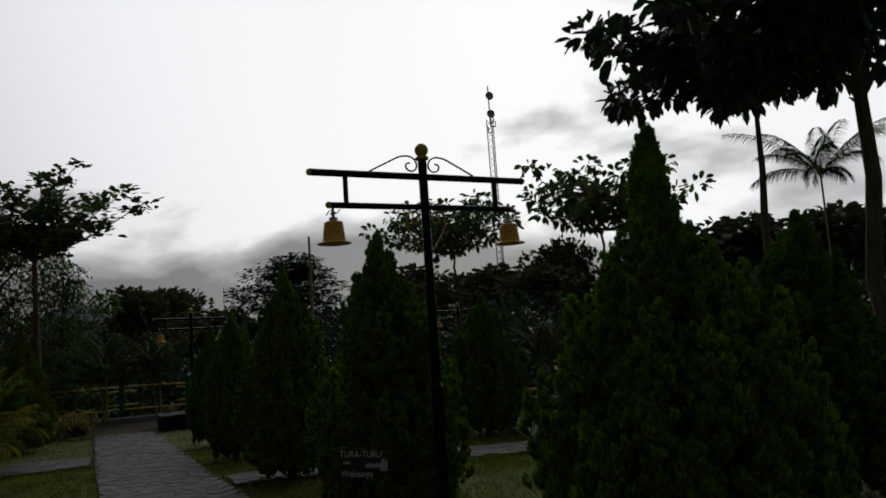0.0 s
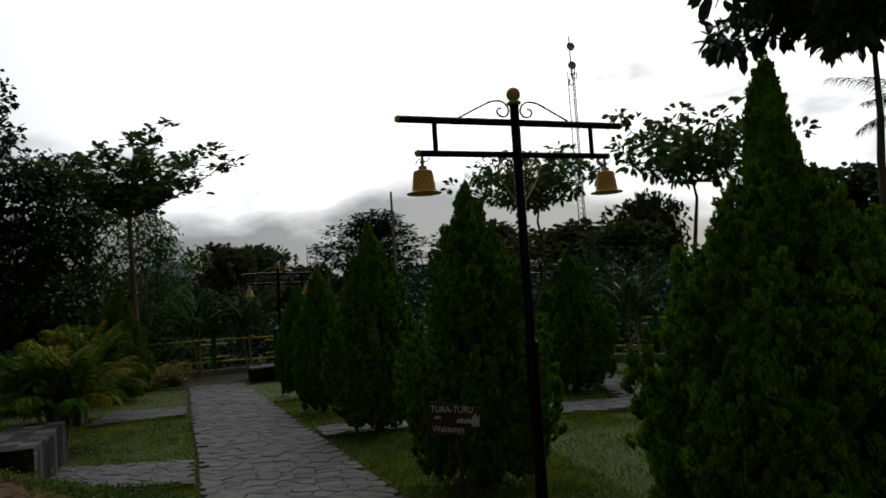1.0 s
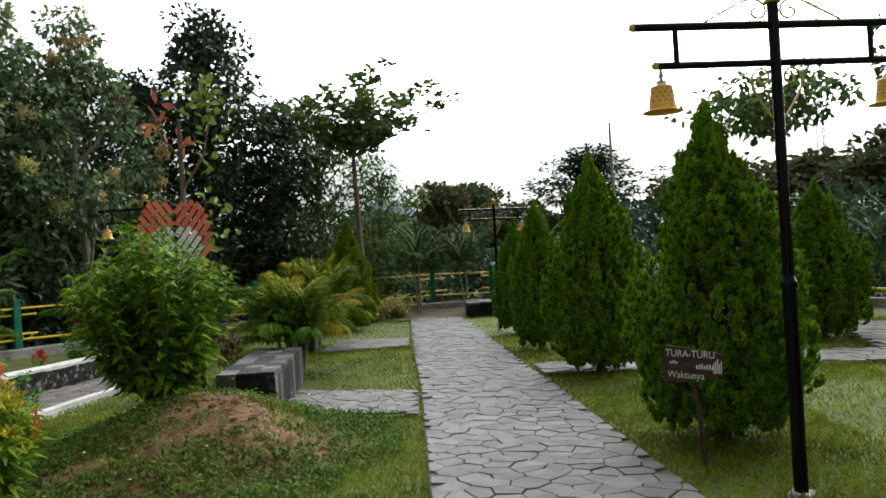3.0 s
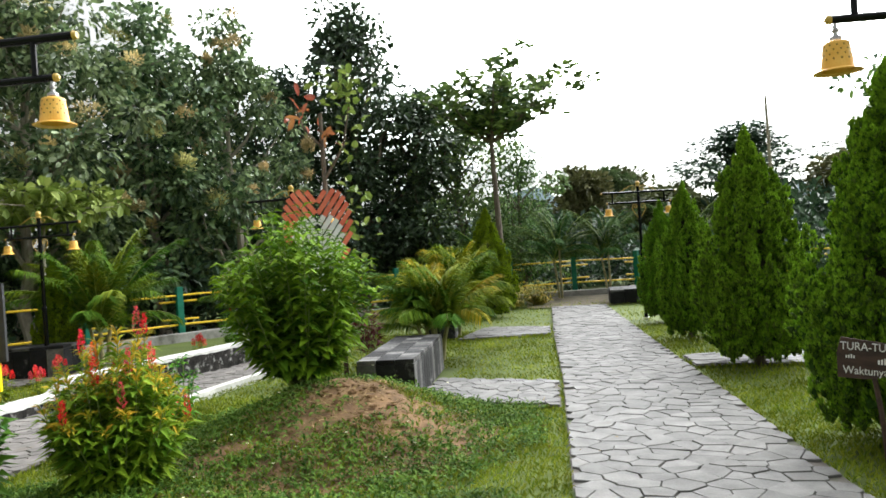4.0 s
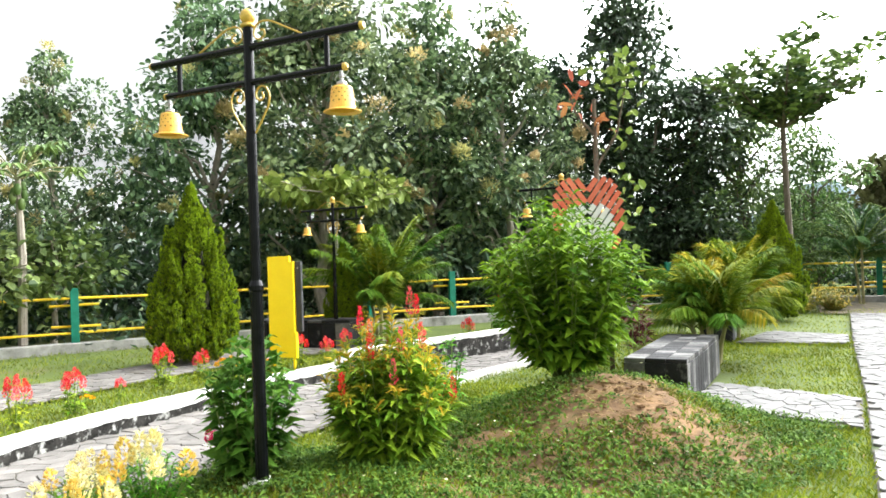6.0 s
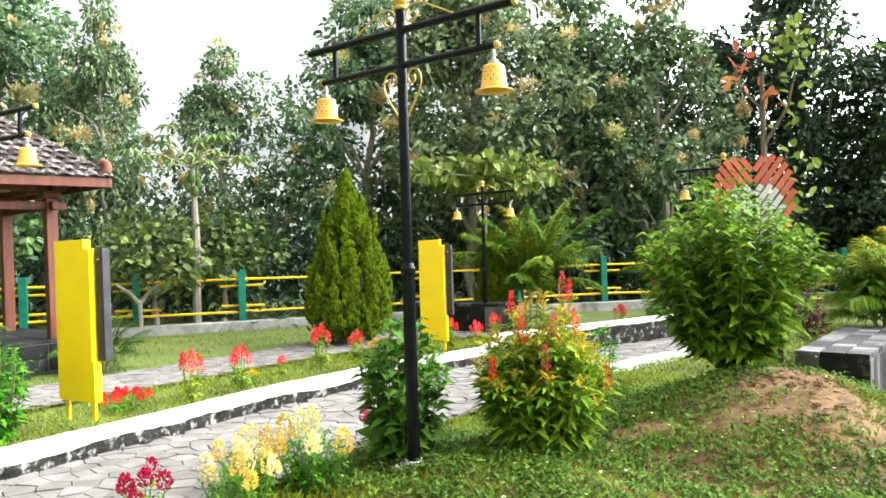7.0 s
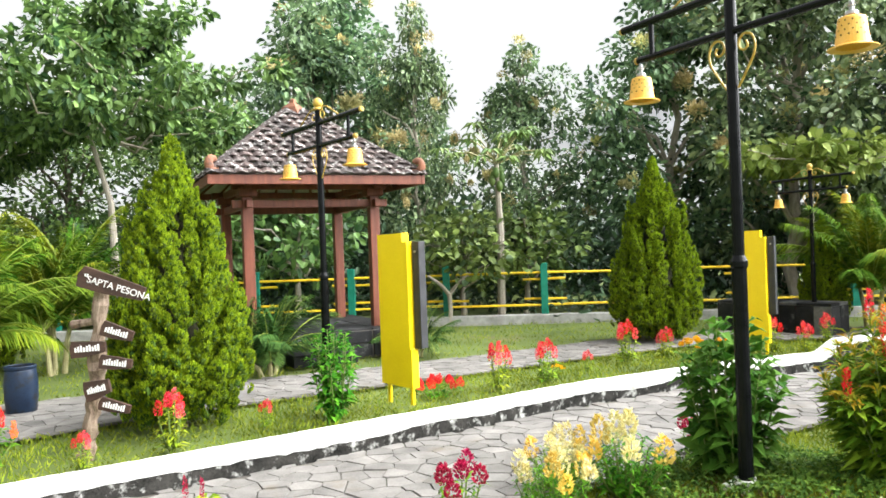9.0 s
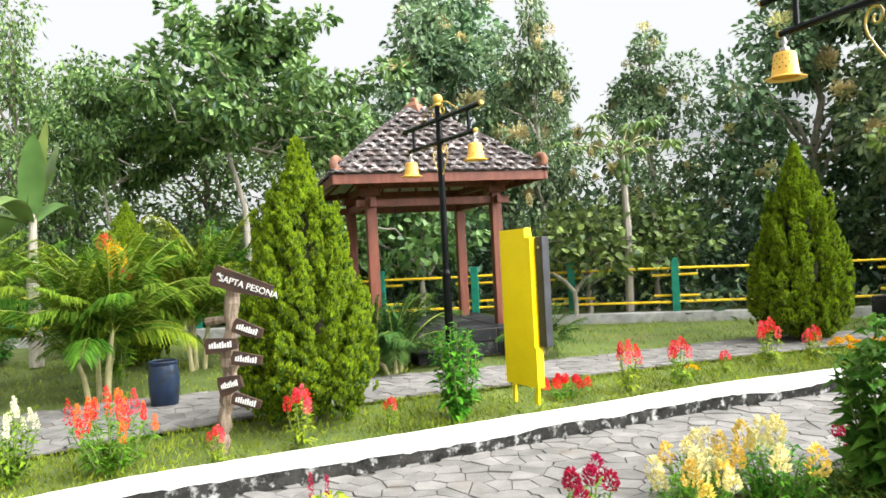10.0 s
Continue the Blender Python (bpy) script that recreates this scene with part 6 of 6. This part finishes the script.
def weeds():
    """Low leafy weeds on the mound's skirts and around the front flower bed."""
    rng = rng_of(121)
    C = []
    for _ in range(3600):
        x, y = rng.uniform(-5.0, -0.7), rng.uniform(3.0, 7.6)
        q = ((x - MOUND[0]) / MOUND[2]) ** 2 + ((y - MOUND[1] - 0.15) / MOUND[3]) ** 2
        q2 = ((x + 2.2) / 0.75) ** 2 + ((y - 6.1) / 0.8) ** 2
        if (q < 1.6 and q2 > rng.uniform(0.08, 0.95)) or y < 4.6:
            C.append((x, y))
    C = np.array(C)
    C = C[~paved(C)]
    P, D = [], []
    for x, y in C:
        z = float(mound_height(np.array(x), np.array(y)))
        for k in range(7):
            P.append((x + rng.normal() * 0.05, y + rng.normal() * 0.05, z + rng.uniform(0, 0.05)))
            D.append((*rng.normal(size=2), rng.uniform(0.2, 1.0)))
    P, D = np.array(P), np.array(D)
    tagged(mesh_part("weeds", *leaf_strip(P, unit(D), np.full(len(P), 0.075), np.full(len(P), 0.024), rng), L_WEED), "low green weeds on bare soil", "weeds", kind="stuff")
    # straw and clods on the bare top
    n = 1500
    Q = np.stack([rng.normal(size=n) * 0.6 - 2.3, rng.normal(size=n) * 0.6 + 6.05], 1)
    Q3 = np.column_stack([Q, mound_height(Q[:, 0], Q[:, 1]) + 0.012])
    a = rng.uniform(0, 2 * np.pi, n)
    tagged(mesh_part("dry_straw", *leaves(Q3, np.stack([np.cos(a), np.sin(a), rng.uniform(-0.05, 0.45, n)], 1), 0.1, 0.009, rng), L_STRAW), "dry straw and dead grass on the soil", "dry grass", kind="stuff")
    lumps = []
    for _ in range(240):
        x, y = rng.normal() * 0.55 - 2.25, rng.normal() * 0.5 + 6.0
        r = rng.uniform(0.008, 0.03)
        v, f = lathe([(0, -r * 0.6), (r * 0.9, -r * 0.3), (r, r * 0.2), (r * 0.55, r * 0.7), (0, r * 0.75)], 6)
        lumps.append((v * rng.uniform(0.7, 1.3, 3) + [x, y, float(mound_height(x, y)) + r * 0.3], f))
    tagged(mesh_part("soil_clods", *join(*lumps), M_SOIL), "loose lumps of orange-brown soil", "soil", kind="stuff")
    # tiny white flower heads
    k = rng.choice(len(C), 45, replace=False)
    Q = np.array([(C[i][0], C[i][1], float(mound_height(C[i][0], C[i][1])) + rng.uniform(0.08, 0.2)) for i in k])
    Q = np.repeat(Q, 6, 0)
    a = np.tile(np.arange(6) * math.pi / 3, 45)
    tagged(mesh_part("daisies", *leaves(Q, np.stack([np.cos(a), np.sin(a), np.full(len(a), 0.4)], 1), 0.014, 0.01, rng), F_WHITE), "tiny white weed flowers", "flowers", kind="stuff")


weeds()


def clip(poly, p, n):
    """The part of a polygon on the side of p to which n does not point."""
    out = []
    k = len(poly)
    for i in range(k):
        a, b = poly[i], poly[(i + 1) % k]
        da, db = (a - p) @ n, (b - p) @ n
        if da <= 0:
            out.append(a)
        if da * db < 0:
            out.append(a + (b - a) * da / (da - db))
    return out


def paving(name, left, right, size, brown, seed, near, label):
    rng = rng_of(seed)
    n = 60
    A, B = polyline(left, n), polyline(right, n)
    mids = (A + B) / 2
    s = np.r_[0, np.cumsum(np.linalg.norm(np.diff(mids, axis=0), axis=1))]
    length, width = s[-1], np.linalg.norm(A - B, axis=1).mean()
    root = thing(name, (0, 0, 0), label, "path")
    tagged(root, kind="structure")
    V = [(*p, 0.006) for p in A] + [(*p, 0.006) for p in B]
    mesh_part("mortar_bed", V, [(i, i + 1, n + i + 1, n + i) for i in range(n - 1)], M_MORTAR, root, "dark earth joints")
    nu, nv = max(2, round(length / (size * 0.78))), max(2, round(width / (size * 1.1)))
    du, dv = length / nu, width / nv
    seeds = {}
    for i in range(-1, nu + 1):
        for j in range(-1, nv + 1):
            seeds[i, j] = np.array([(i + 0.5 + rng.uniform(-0.42, 0.42)) * du, (j + 0.5 + (0.25 if i % 2 else -0.25) + rng.uniform(-0.4, 0.4)) * dv])
    def place(p):
        u, v = min(max(p[0], 0), length), min(max(p[1] / width, 0), 1)
        a = np.array([np.interp(u, s, A[:, 0]), np.interp(u, s, A[:, 1])])
        b = np.array([np.interp(u, s, B[:, 0]), np.interp(u, s, B[:, 1])])
        return a * (1 - v) + b * v
    mat = M_STONE_BROWN if brown else M_STONE
    pieces = []
    for i in range(nu):
        for j in range(nv):
            c = seeds[i, j]
            poly = [c + np.array(d) for d in ((-2 * du, -2 * dv), (2 * du, -2 * dv), (2 * du, 2 * dv), (-2 * du, 2 * dv))]
            for k in range(-2, 3):
                for m in range(-2, 3):
                    if (k or m) and (i + k, j + m) in seeds:
                        o = seeds[i + k, j + m]
                        d = (o - c) / (np.linalg.norm(o - c) + 1e-9)
                        poly = clip(poly, (o + c) / 2 - d * rng.uniform(0.0015, 0.0055), d)
                        if len(poly) < 3:
                            break
                if len(poly) < 3:
                    break
            for p, nn in (((0, 0.01), (0, -1)), ((0, width - 0.01), (0, 1)), ((0.01, 0), (-1, 0)), ((length - 0.01, 0), (1, 0))):
                if len(poly) >= 3:
                    poly = clip(poly, np.array(p, float), np.array(nn, float))
            if len(poly) < 3:
                continue
            W = [place(p) for p in poly]
            z = 0.024 + rng.uniform(-0.004, 0.005)
            tilt = rng.normal(size=2) * 0.012
            cen = np.mean(W, 0)
            k = len(W)
            top = [(*(cen + (w - cen) * 0.975), z + (w - cen) @ tilt) for w in W]
            rim = [(*w, z - 0.006 + (w - cen) @ tilt) for w in W]
            bot = [(*w, 0.0) for w in W]
            F = [tuple(range(k))] + [(q, k + q, k + (q + 1) % k, (q + 1) % k) for q in range(k)] + [(k + q, 2 * k + q, 2 * k + (q + 1) % k, k + (q + 1) % k) for q in range(k)]
            F = [f[::-1] if idx else f for idx, f in enumerate(F)]
            pieces.append((np.hypot(cen[0] - near[0], cen[1] - near[1]), top + rim + bot, F))
    pieces.sort(key=lambda e: e[0])
    for _, V, F in pieces[:300]:
        mesh_part("stone", V, F, mat, root)
    if len(pieces) > 300:
        tagged(mesh_part("stonework", *join(*[(V, F) for _, V, F in pieces[300:]]), mat, root), kind="stuff")


LABELS = {"main_path": "straight path of pale grey crazy paving", "side_path": "short strip of grey crazy paving across the lawn", "cross_path": "grey crazy paving path across the lawn", "plaza_path": "curved brownish grey crazy paving below the low wall", "rear_path": "curved crazy paving path in front of the pavilion"}
for idx, (name, a, b, size, brown) in enumerate(STRIPS):
    near = {"main_path": (0.4, 5.0), "plaza_path": (-5.4, 3.0), "rear_path": (-9.2, 2.5)}.get(name, (0, 8))
    paving(name, a, b, size * 0.8, brown, 200 + idx, near, LABELS[name])
